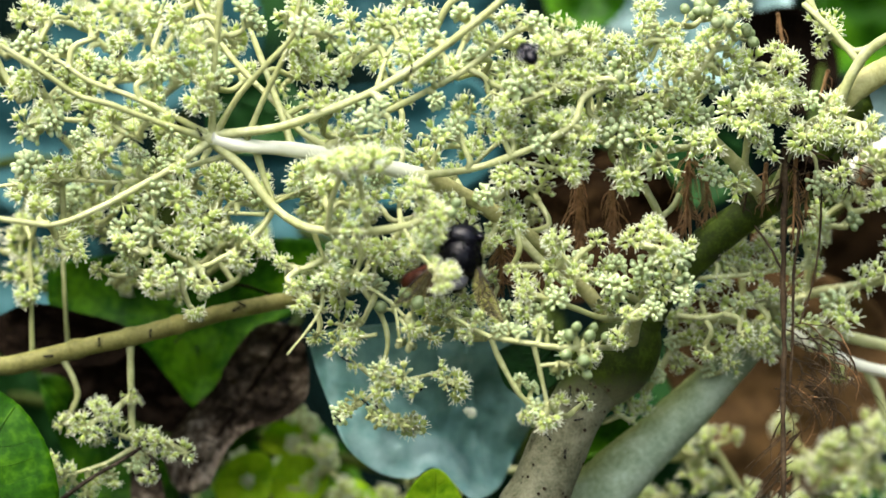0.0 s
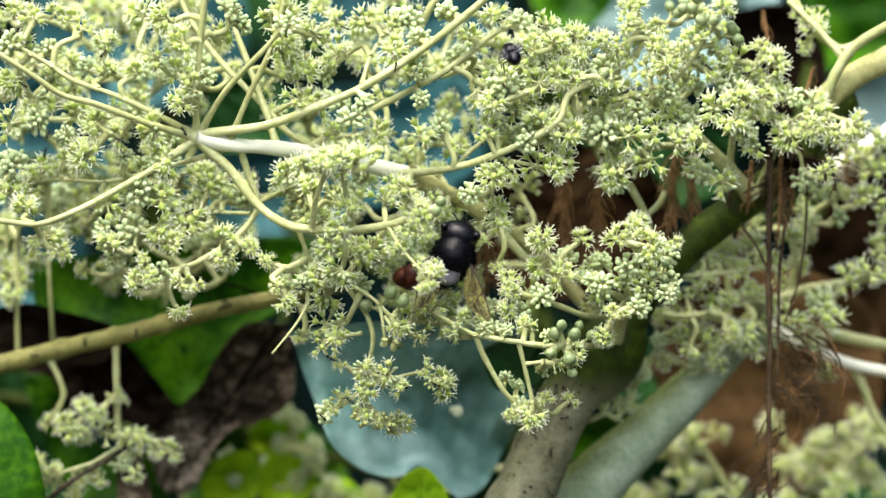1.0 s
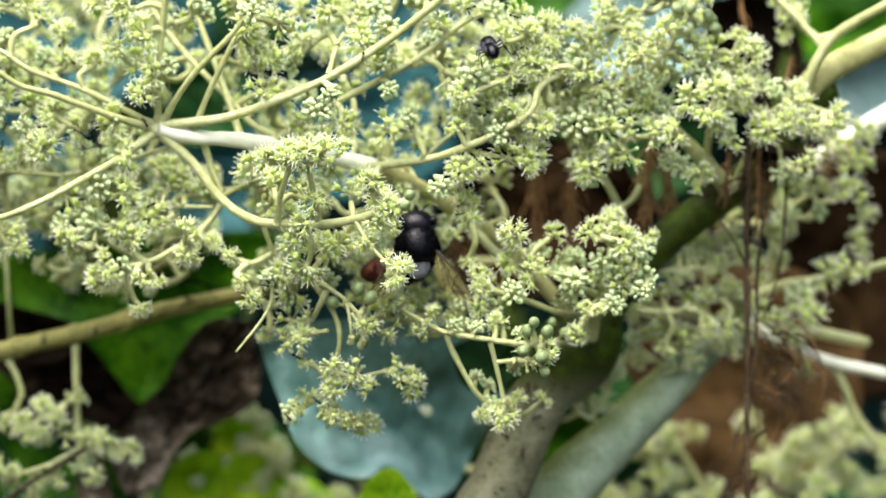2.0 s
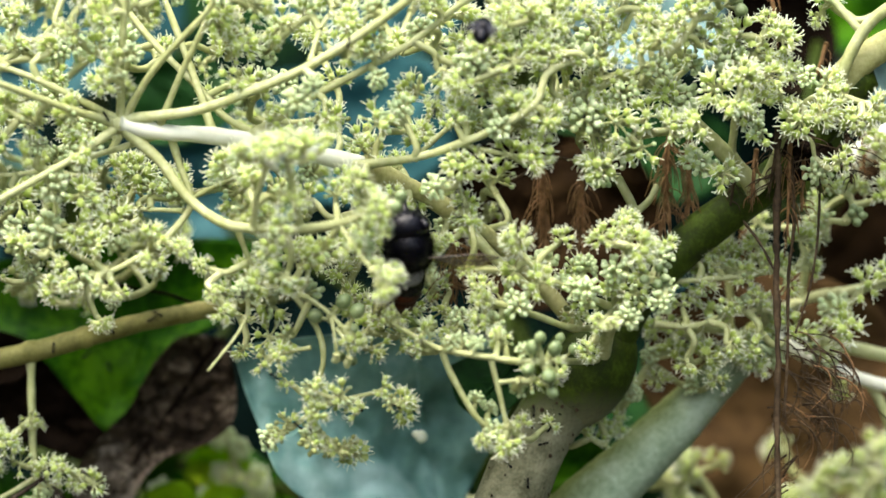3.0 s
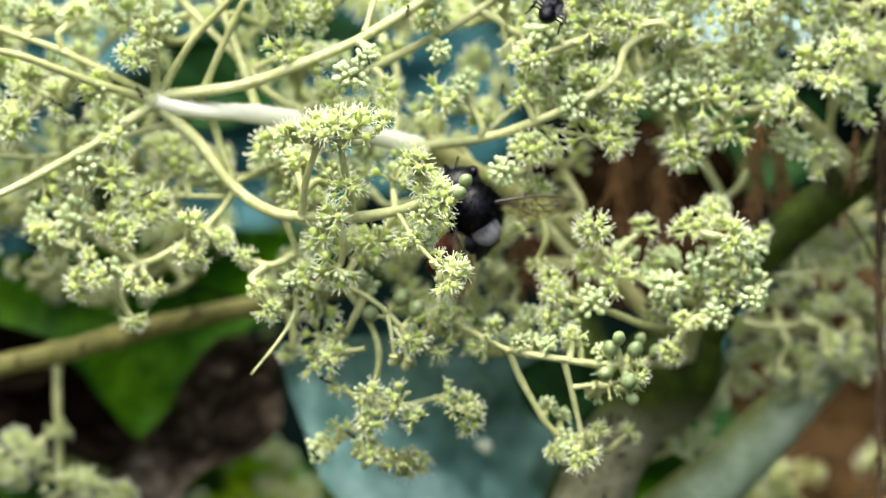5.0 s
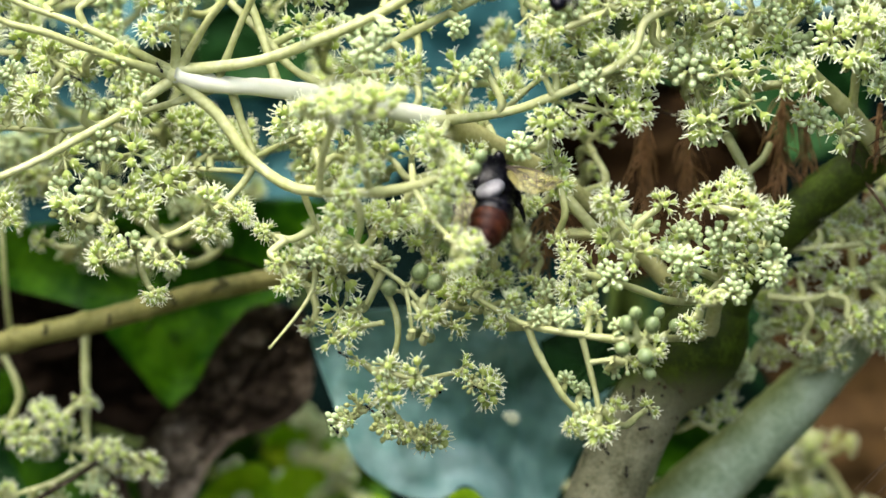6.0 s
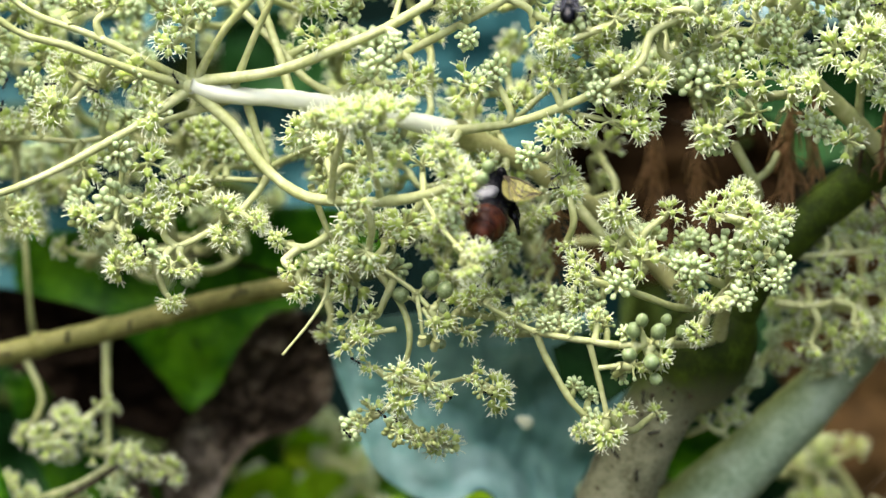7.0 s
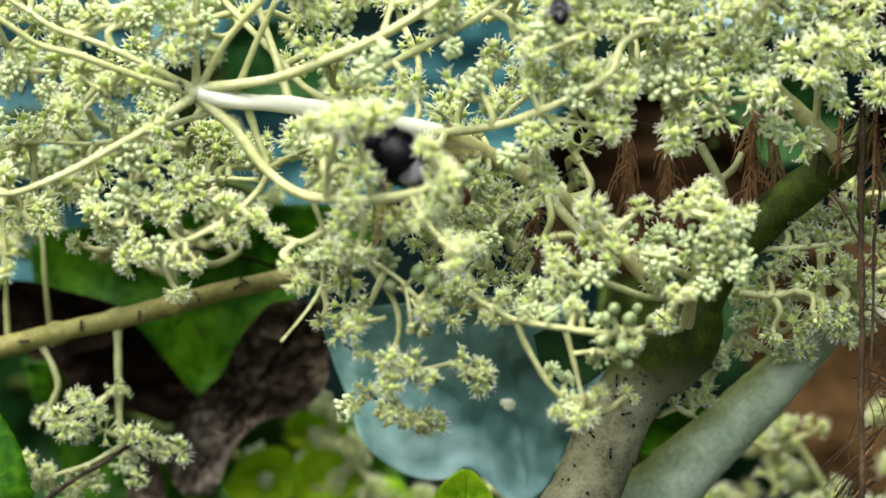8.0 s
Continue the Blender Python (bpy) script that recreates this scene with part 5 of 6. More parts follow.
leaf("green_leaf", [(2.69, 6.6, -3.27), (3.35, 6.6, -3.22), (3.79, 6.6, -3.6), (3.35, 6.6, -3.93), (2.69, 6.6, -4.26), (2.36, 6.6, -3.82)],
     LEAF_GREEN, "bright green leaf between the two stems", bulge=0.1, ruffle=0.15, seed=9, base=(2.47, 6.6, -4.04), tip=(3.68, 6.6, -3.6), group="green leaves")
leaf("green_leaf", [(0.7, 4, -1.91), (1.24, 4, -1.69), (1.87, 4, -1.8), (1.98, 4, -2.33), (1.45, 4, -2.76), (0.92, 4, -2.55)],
     LEAF_DARK, "green leaf painted dark for the shade of the stem", bulge=0.1, ruffle=0.15, seed=10, base=(1.82, 4, -1.85), tip=(1.13, 4, -2.6), group="green leaves")
leaf("dead_leaf", [(-3.0, 6.2, -1.4), (-2.82, 6.2, -2.1), (-2.85, 6.2, -2.81), (-3.29, 6.1, -3.24), (-4.12, 6.1, -3.56), (-4.55, 6.1, -4.1), (-4.88, 6.1, -4.7), (-5.44, 6.1, -4.7), (-5.7, 6.1, -3.96), (-5.48, 6.1, -3.5), (-5.05, 6, -3.0), (-4.67, 6, -2.62), (-4.4, 6, -2.1), (-3.8, 6.1, -1.4)],
     DEAD, "curled grey-brown dead leaf, crumpled and torn", bulge=0.5, ruffle=0.7, crumple=0.17, ragged=0.06, base=(-3.12, 7.1, -1.42), tip=(-5.21, 7, -4.49), vein_mat=DEAD_DARK, seed=12, group="dead leaves")
# spread wide to darken the gap below the twig
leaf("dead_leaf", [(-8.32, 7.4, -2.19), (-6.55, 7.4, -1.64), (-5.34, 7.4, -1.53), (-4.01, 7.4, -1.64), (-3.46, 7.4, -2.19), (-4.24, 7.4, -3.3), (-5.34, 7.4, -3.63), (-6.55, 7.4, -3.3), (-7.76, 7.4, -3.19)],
     DEAD_DARK, "brown dead leaf with its shade painted in as a dark tone", bulge=0.4, ruffle=0.6, crumple=0.10, ragged=0.05, seed=13, base=(-3.79, 7.4, -1.97), tip=(-6.11, 7.4, -2.75), group="dead leaves")
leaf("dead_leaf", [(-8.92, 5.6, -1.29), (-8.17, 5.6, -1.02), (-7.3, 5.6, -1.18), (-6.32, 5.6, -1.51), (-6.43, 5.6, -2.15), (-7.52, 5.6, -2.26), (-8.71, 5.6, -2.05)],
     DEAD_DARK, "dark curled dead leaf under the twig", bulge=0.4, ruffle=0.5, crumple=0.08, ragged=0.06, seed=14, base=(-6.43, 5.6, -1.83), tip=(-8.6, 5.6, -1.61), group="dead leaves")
leaf("dead_leaf", [(-6.32, 6.4, -3.92), (-5.94, 6.4, -3.92), (-5.67, 6.4, -4.57), (-5.61, 6.4, -5.34), (-6.21, 6.4, -5.34)],
     DEAD, "narrow grey dead leaf strip", bulge=0.1, ruffle=0.3, seed=16, base=(-6.1, 6.4, -3.97), tip=(-5.88, 6.4, -5.28), group="dead leaves")
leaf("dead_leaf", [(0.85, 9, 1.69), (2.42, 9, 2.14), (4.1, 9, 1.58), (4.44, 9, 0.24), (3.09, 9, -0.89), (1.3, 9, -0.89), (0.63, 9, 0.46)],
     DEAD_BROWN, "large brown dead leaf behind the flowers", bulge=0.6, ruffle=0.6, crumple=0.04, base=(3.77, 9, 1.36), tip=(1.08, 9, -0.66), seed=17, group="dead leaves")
leaf("dead_leaf", [(4.1, 9.5, -2.4), (4.7, 9.5, -0.9), (6.6, 9.5, -0.3), (8.52, 9.5, -1.2), (8.74, 9.5, -3.14), (8.18, 9.5, -4.27), (6.94, 9.5, -4.94), (5.36, 9.5, -4.49)],
     DEAD_TAN, "large brown dead leaf beside the stalk", bulge=0.5, ruffle=0.5, base=(5.6, 9.5, -0.8), tip=(7.84, 9.5, -4.61), seed=18, group="dead leaves")
leaf("dead_leaf", [(7.38, 11, 0.24), (8.41, 11, 1.61), (9.79, 11, 1.61), (10.47, 11, -0.67), (9.79, 11, -2.73), (8.18, 11, -2.96), (7.27, 11, -1.36)],
     DEAD_BROWN, "large purple-brown dead leaf at the thicket's edge", bulge=0.5, ruffle=0.5, seed=19, base=(9.79, 11, 0.47), tip=(7.96, 11, -2.27), group="dead leaves")
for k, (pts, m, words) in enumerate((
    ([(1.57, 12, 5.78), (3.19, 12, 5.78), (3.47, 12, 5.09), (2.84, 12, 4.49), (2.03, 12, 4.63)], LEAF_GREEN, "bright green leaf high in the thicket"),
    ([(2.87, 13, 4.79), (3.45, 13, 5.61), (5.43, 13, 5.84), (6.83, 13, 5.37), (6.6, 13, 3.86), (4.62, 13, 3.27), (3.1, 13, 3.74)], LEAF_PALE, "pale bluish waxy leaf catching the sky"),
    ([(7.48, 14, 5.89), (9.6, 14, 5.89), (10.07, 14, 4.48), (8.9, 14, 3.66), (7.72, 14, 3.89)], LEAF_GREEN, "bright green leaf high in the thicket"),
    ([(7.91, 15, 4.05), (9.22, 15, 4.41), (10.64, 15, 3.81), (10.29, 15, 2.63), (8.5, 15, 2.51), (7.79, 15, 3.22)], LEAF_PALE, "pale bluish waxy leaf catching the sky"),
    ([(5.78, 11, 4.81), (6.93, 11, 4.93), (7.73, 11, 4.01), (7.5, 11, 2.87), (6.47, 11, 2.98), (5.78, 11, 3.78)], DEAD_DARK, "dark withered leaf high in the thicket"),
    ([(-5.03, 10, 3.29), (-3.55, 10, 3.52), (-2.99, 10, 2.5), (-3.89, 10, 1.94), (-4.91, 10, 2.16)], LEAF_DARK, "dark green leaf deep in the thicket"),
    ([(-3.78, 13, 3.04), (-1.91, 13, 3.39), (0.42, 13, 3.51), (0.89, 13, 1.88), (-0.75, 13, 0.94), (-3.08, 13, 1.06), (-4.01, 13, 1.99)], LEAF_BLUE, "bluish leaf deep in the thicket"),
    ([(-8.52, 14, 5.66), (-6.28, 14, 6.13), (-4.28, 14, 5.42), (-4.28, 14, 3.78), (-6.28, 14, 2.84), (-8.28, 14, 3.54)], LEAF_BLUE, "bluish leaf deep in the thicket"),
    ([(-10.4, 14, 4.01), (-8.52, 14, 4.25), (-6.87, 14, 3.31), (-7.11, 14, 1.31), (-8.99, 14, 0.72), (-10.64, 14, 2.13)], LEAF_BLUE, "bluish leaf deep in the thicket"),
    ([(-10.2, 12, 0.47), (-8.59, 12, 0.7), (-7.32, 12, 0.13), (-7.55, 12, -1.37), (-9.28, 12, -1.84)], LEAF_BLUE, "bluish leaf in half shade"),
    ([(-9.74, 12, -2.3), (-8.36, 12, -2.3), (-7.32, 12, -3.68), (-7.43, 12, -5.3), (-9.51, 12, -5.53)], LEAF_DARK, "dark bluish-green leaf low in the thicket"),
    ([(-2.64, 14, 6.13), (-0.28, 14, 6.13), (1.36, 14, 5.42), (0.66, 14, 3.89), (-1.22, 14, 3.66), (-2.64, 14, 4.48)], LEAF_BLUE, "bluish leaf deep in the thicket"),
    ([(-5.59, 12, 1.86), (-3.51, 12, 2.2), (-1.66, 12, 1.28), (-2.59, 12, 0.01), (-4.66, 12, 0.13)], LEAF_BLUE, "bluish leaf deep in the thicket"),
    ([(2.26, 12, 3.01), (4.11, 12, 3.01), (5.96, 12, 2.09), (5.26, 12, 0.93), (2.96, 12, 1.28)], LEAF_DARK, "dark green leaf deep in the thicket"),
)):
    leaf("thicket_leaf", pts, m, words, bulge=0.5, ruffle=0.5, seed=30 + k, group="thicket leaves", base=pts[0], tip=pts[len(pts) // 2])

# added to darken the tangle where the strands hang
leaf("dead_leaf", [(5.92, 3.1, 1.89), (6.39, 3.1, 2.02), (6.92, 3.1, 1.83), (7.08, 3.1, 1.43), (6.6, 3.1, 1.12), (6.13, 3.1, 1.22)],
     DEAD_DARK, "small dark crumpled leaf added for the darkness round the limb", bulge=-0.3, ruffle=0.5, crumple=0.15, ragged=0.08, seed=71, base=(6.92, 3.1, 1.75), tip=(6.18, 3.1, 1.38), group="dead leaves")

# ---- dry fibres ----
for k, (a, f, s, c) in enumerate((
    ((2.27, 3.6, 1.5), (2.32, 3.6, -0.05), 0.3, 84), ((2.93, 3.8, 1.25), (2.95, 3.8, -0.05), 0.28, 76),
    ((4.34, 3.2, 1.95), (4.24, 3.2, 0.4), 0.42, 90), ((4.67, 3.4, 2.02), (4.67, 3.4, 0.59), 0.34, 50),
    ((0.84, 3, 0.3), (0.78, 3, -0.8), 0.45, 64), ((5.64, 4.2, 0.54), (5.64, 4.2, -0.63), 0.34, 40),
    ((5.99, 3.4, 4.46), (6.15, 3.4, 3.5), 0.2, 8), ((7.62, 4.6, 2.05), (7.67, 4.6, 1.19), 0.4, 14),
    ((6.94, 3.4, 3.4), (6.78, 3.4, 2.87), 0.2, 6), ((6.28, 2.6, 1.79), (6.23, 2.6, 0.22), 0.3, 22), ((5.74, 2.7, 1.64), (5.65, 2.7, 0.75), 0.3, 18),
    ((6.53, 2.8, 1.69), (6.48, 2.8, 0.64), 0.4, 22),
)):
    tuft(a, f, s, c, 60 + k)


for k, (a, f, s, c) in enumerate((
    ((6.1, 2.5, 1.88), (5.93, 2.5, 0.93), 0.6, 20), ((6.62, 2.6, 1.95), (6.73, 2.6, 1.01), 0.65, 20), ((7.21, 2.8, 1.88), (7.3, 2.8, 1.08), 0.6, 18), ((5.44, 3, 1.49), (5.33, 3, 0.73), 0.5, 14),
)):
    tuft(a, f, s, c, 160 + k, "dark tangled tuft of withered fibres under the limb", STRAND)

for pts in (
    [(2.36, 3.5, 1.58), (2.04, 3.5, 1.31), (1.53, 3.5, 0.99), (1.12, 3.5, 0.56)],
    [(2.73, 3.5, 1.49), (2.45, 3.5, 1.58), (2.18, 3.5, 1.81)],
    [(3.51, 3.5, 1.99), (3.45, 3.5, 1.58), (3.33, 3.5, 1.09)],
    [(3.67, 3.5, 1.9), (3.88, 3.5, 1.44), (4.01, 3.5, 1.15)],
):
    stalk("dry_tendril", pts, 0.28, 0.14, STRAND, "thin dark brown dry tendril under the flowers", "twig", group="dry tendrils", sides=6)


def strand_bundle():
    """Dry strands hanging from the limb, with a tangle of rootlets at their foot."""
    top = Vector((6.05, 2.4, 1.48)) * CM
    ob = thing("hanging_strands", top, "dry brown strands with a tangle of rootlets, hanging from the limb", "dry plant")
    rng = random.Random(77)
    for k, (pts, r) in enumerate((
        ([(6.05, 2.3, 2), (6.06, 2.3, 1.16), (6.03, 2.3, -0.09), (6.05, 2.3, -1.66), (6.04, 2.3, -3.23), (6.07, 2.3, -5.43)], 0.58),
        ([(6.31, 2.6, 1.48), (6.34, 2.6, 0.43), (6.25, 2.6, -0.41), (6.23, 2.6, -1.67), (6.16, 2.5, -2.72)], 0.3),
        ([(6.79, 2.8, 1.38), (6.74, 2.8, 0.22), (6.6, 2.7, -0.62), (6.36, 2.6, -1.35)], 0.22),
        ([(5.53, 2.8, 0.48), (5.78, 2.6, 0.12), (5.99, 2.4, -0.3)], 0.25),
    )):
        bm = bmesh.new()
        tube(bm, glide([Vector(p) * CM for p in pts], 10), r * MM, r * 0.8 * MM, 7, 0, 0.6)
        part("strand", bm, STRAND, ob)
    for i in range(84):
        low = i % 4 == 0
        s = Vector((rng.gauss(6.15, 0.12), rng.gauss(2.7, 0.2), rng.uniform(-4.4, -3.0))) * CM if low else Vector((rng.gauss(6.5, 0.3), rng.gauss(2.9, 0.3), rng.uniform(-2.9, -1.3))) * CM
        run = rng.uniform(0.5, 1.25) * CM
        turn = rng.uniform(-0.7, 0.1) if not low else rng.uniform(-2.6, -1.9)
        droop = rng.uniform(-0.5, -0.15) if not low else rng.gauss(0.1, 0.1)
        way = [s]
        for k in range(6):
            way.append(way[-1] + Vector((math.cos(turn), rng.gauss(0, 0.2), math.sin(turn))) * run * 0.2)
            turn = max(turn + droop + rng.gauss(0, 0.14), -2.4)
        bm = bmesh.new()
        tube(bm, glide(way, 3), rng.uniform(0.1, 0.22) * MM, 0.05 * MM, 4)
        for k in range(2, 6):
            side = Vector((rng.uniform(-1, 1), rng.uniform(-0.6, 0.6), rng.uniform(-1.2, 0.2))).normalized() * rng.uniform(0.6, 1.6) * MM
            tube(bm, [way[k], way[k] + side], 0.07 * MM, 0.04 * MM, 4)
        part("rootlet", bm, STRAW if i % 7 == 1 else STRAND, ob)
    return ob


strand_bundle()

# a small white dropping on the waxy leaf
bm = bmesh.new()
p = Vector((0.28, 4.6, -3.08)) * CM
ball(bm, p, (0.2, -1, 0.1), 1.1 * MM, 0.5 * MM, 0, 9, 6)
ball(bm, p + Vector((-0.9, 0, 0.4)) * MM, (0.2, -1, 0.1), 0.7 * MM, 0.5 * MM, 0, 8, 5)
tagged(part("fallen_petal", bm, STAMEN, None, origin=p), "small white dropping on the waxy leaf", "petal")

# ---- the ground and the thicket far behind ----
bm = bmesh.new()
g = 40
vs = [[bm.verts.new(((i - g / 2) * abs(i - g / 2) * 0.5, (j - g / 2) * abs(j - g / 2) * 0.5, -1.3 + 0.03 * noise.noise((i * 0.7, j * 0.7, 0)))) for j in range(g + 1)] for i in range(g + 1)]
for i in range(g):
    for j in range(g):
        bm.faces.new((vs[i][j], vs[i + 1][j], vs[i + 1][j + 1], vs[i][j + 1]))
tagged(part("ground", bm, SOIL, None, origin=(0, 0, -1.3)), "dark soil with low green growth", "ground", kind="structure")
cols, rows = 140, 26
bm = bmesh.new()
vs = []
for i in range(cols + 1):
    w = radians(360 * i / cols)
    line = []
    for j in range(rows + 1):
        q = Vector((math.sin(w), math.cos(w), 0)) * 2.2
        # unseen stretch behind the camera, added low to trim the light from there
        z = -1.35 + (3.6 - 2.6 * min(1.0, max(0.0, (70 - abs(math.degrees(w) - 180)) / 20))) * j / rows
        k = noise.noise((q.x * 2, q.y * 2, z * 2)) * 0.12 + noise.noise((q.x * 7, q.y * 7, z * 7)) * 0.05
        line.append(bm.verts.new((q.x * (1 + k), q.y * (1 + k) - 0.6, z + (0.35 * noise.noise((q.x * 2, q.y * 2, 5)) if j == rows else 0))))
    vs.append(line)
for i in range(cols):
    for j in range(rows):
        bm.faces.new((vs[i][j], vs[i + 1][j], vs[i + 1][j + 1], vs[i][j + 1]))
tagged(part("backdrop", bm, FAR, None, origin=(0, 1.6, -1.35)), "dark bluish-green thicket, with an unseen low part added behind the camera", "thicket", kind="structure")


def undergrowth():
    """Masses of leaves in front of the thicket and over the soil."""
    rng = random.Random(123)
    bm = bmesh.new()
    for i in range(5200):
        w = radians(rng.uniform(-180, 180))
        low = i % 5 == 0
        r = rng.uniform(0.7, 2.0) if low else rng.uniform(1.25, 2.05)
        z = -1.28 + rng.random() * 0.12 if low else -1.3 + 3.3 * rng.random() ** 1.15 * min(1, r / 1.8)
        # unseen leaves behind the camera are kept as low as the ring
        if abs(w) > radians(112):
            z = -1.3 + (z + 1.3) * 0.3
        c = Vector((math.sin(w) * r, math.cos(w) * r - 0.55, z))
        if -1.75 < c.y < 0.42 and abs(c.x) < 0.7:
            c.y = 0.42 + rng.random() * 0.5
        size = rng.uniform(0.05, 0.13)
        turn = Euler((rng.uniform(-1.0, 1.0), rng.uniform(-0.6, 0.6), rng.uniform(0, 6.28))).to_matrix()
        pts = [(0, -0.5, 0), (0.28, -0.2, 0.06), (0.3, 0.12, 0.08), (0, 0.62, -0.06), (-0.3, 0.12, 0.08), (-0.28, -0.2, 0.06), (0, 0.05, -0.02)]
        v = [bm.verts.new(c + turn @ (Vector(p) * size)) for p in pts]
        for k in range(6):
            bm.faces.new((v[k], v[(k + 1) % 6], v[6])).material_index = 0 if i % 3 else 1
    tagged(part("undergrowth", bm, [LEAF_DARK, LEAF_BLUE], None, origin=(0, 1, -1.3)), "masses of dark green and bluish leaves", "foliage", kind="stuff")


undergrowth()


# ---- insects ----
def blob(name, parent, at, axis, r, length, mat, point=0.0, label="", hair=None, seed=1, count=0, around=18, rows=12, hair_len=0.5):
    """An ovoid body piece, with short hairs where hair is given; millimetres."""
    bm = bmesh.new()
    c = Vector(at) * MM
    ball(bm, c, axis, r * MM, length * MM, 0, around, rows, point)
    mats = [mat]
    if hair:
        rng = random.Random(seed)
        mats.append(hair)
        ax = Vector(axis).normalized()
        for i in range(count):
            d = Vector((rng.gauss(0, 1), rng.gauss(0, 1), rng.gauss(0, 1))).normalized()
            k = 1 / math.sqrt((d.dot(ax) / length) ** 2 + (1 - d.dot(ax) ** 2) / r ** 2)
            s = c + d * k * MM * 0.97
            e = s + (d + Vector((rng.gauss(0, 0.35), rng.gauss(0, 0.35), rng.gauss(0, 0.35)))) * hair_len * rng.uniform(0.6, 1.2) * MM
            side = d.orthogonal().normalized() * 0.05 * MM
            v = [bm.verts.new(q) for q in (s + side, s - side, s + d.cross(side) * 1.2, e)]
            for f in ((0, 1, 3), (1, 2, 3), (2, 0, 3)):
                bm.faces.new([v[j] for j in f]).material_index = 1
    return child(name, bm, mats, parent, label)


def child(name, bm, mats, parent, label=""):
    me = bpy.data.meshes.new(name)
    bm.to_mesh(me)
    bm.free()
    for m in mats if isinstance(mats, (list, tuple)) else [mats]:
        me.materials.append(m)
    for p in me.polygons:
        p.use_smooth = True
    ob = new(name, me)
    ob.parent = parent
    if label:
        ob["label"] = label
    return ob


def limb(name, parent, pts, r0, r1, mat, sides=6):
    bm = bmesh.new()
    p = [Vector(q) * MM for q in pts]
    for i in range(len(p) - 1):
        a = r0 + (r1 - r0) * i / (len(p) - 1)
        b = r0 + (r1 - r0) * (i + 1) / (len(p) - 1)
        tube(bm, glide([p[i], p[i + 1]], 3), a * MM, b * MM, sides, 0, 0.1)
    return child(name, bm, mat, parent)


def wing(parent, side):
    """A fore and hind wing in one, its root at the origin, reaching along -x; smoky membrane with dark veins."""
    span = 10.8
    bm = bmesh.new()
    lead, trail = [], []
    for i in range(15):
        t = i / 14
        lead.append((-span * t, side * (0.35 + 0.9 * math.sin(t * 2.6) * (1 - 0.35 * t))))
        trail.append((-span * (0.02 + 0.96 * t), side * (0.3 - 3.9 * math.sin(min(1, t * 1.04) ** 0.8 * math.pi) ** 0.75 * (0.45 + 0.55 * t))))
    rows = []
    for i in range(15):
        row = []
        for j in range(7):
            k = j / 6
            x = lead[i][0] * (1 - k) + trail[i][0] * k
            y = lead[i][1] * (1 - k) + trail[i][1] * k
            z = 0.35 * math.sin(i * 0.45) * 0.5 + 0.12 * math.sin(j * 2.1) * i / 14
            row.append(bm.verts.new(Vector((x, y, z)) * MM))
        rows.append(row)
    for a, b in zip(rows, rows[1:]):
        for j in range(6):
            bm.faces.new((a[j], a[j + 1], b[j + 1], b[j]))
    grid = [[v.co.copy() for v in r] for r in rows]
    ob = child("wing", bm, WING, parent, "smoky translucent wing with dark veins")
    runs = [[(i, 0) for i in range(15)], [(i, min(6, 0.25 * i + 0.5)) for i in range(13)], [(i, min(6, 0.38 * i + 0.8)) for i in range(12)],
            [(i, min(6, 0.6 * i + 0.8)) for i in range(9)], [(5, 1.4), (6, 2.9)], [(8, 2.4), (9, 4.2)], [(7, 0.2), (8, 2.4), (12, 1.6), (14, 1)], [(10, 3.0), (14, 3.4)], [(9, 4.2), (13, 5)], [(2, 2), (3, 2.6)]]
    for k, run in enumerate(runs):
        pts = []
        for i, j in run:
            j0 = min(5, int(j))
            pts.append(grid[int(i)][j0].lerp(grid[int(i)][j0 + 1], j - j0) + Vector((0, 0, 0.03 * MM)))
        bm = bmesh.new()
        tube(bm, glide(pts, 2), (0.20 if k == 0 else 0.10) * MM, 0.06 * MM, 5)
        child("vein", bm, VEIN_DARK, ob)
    return ob


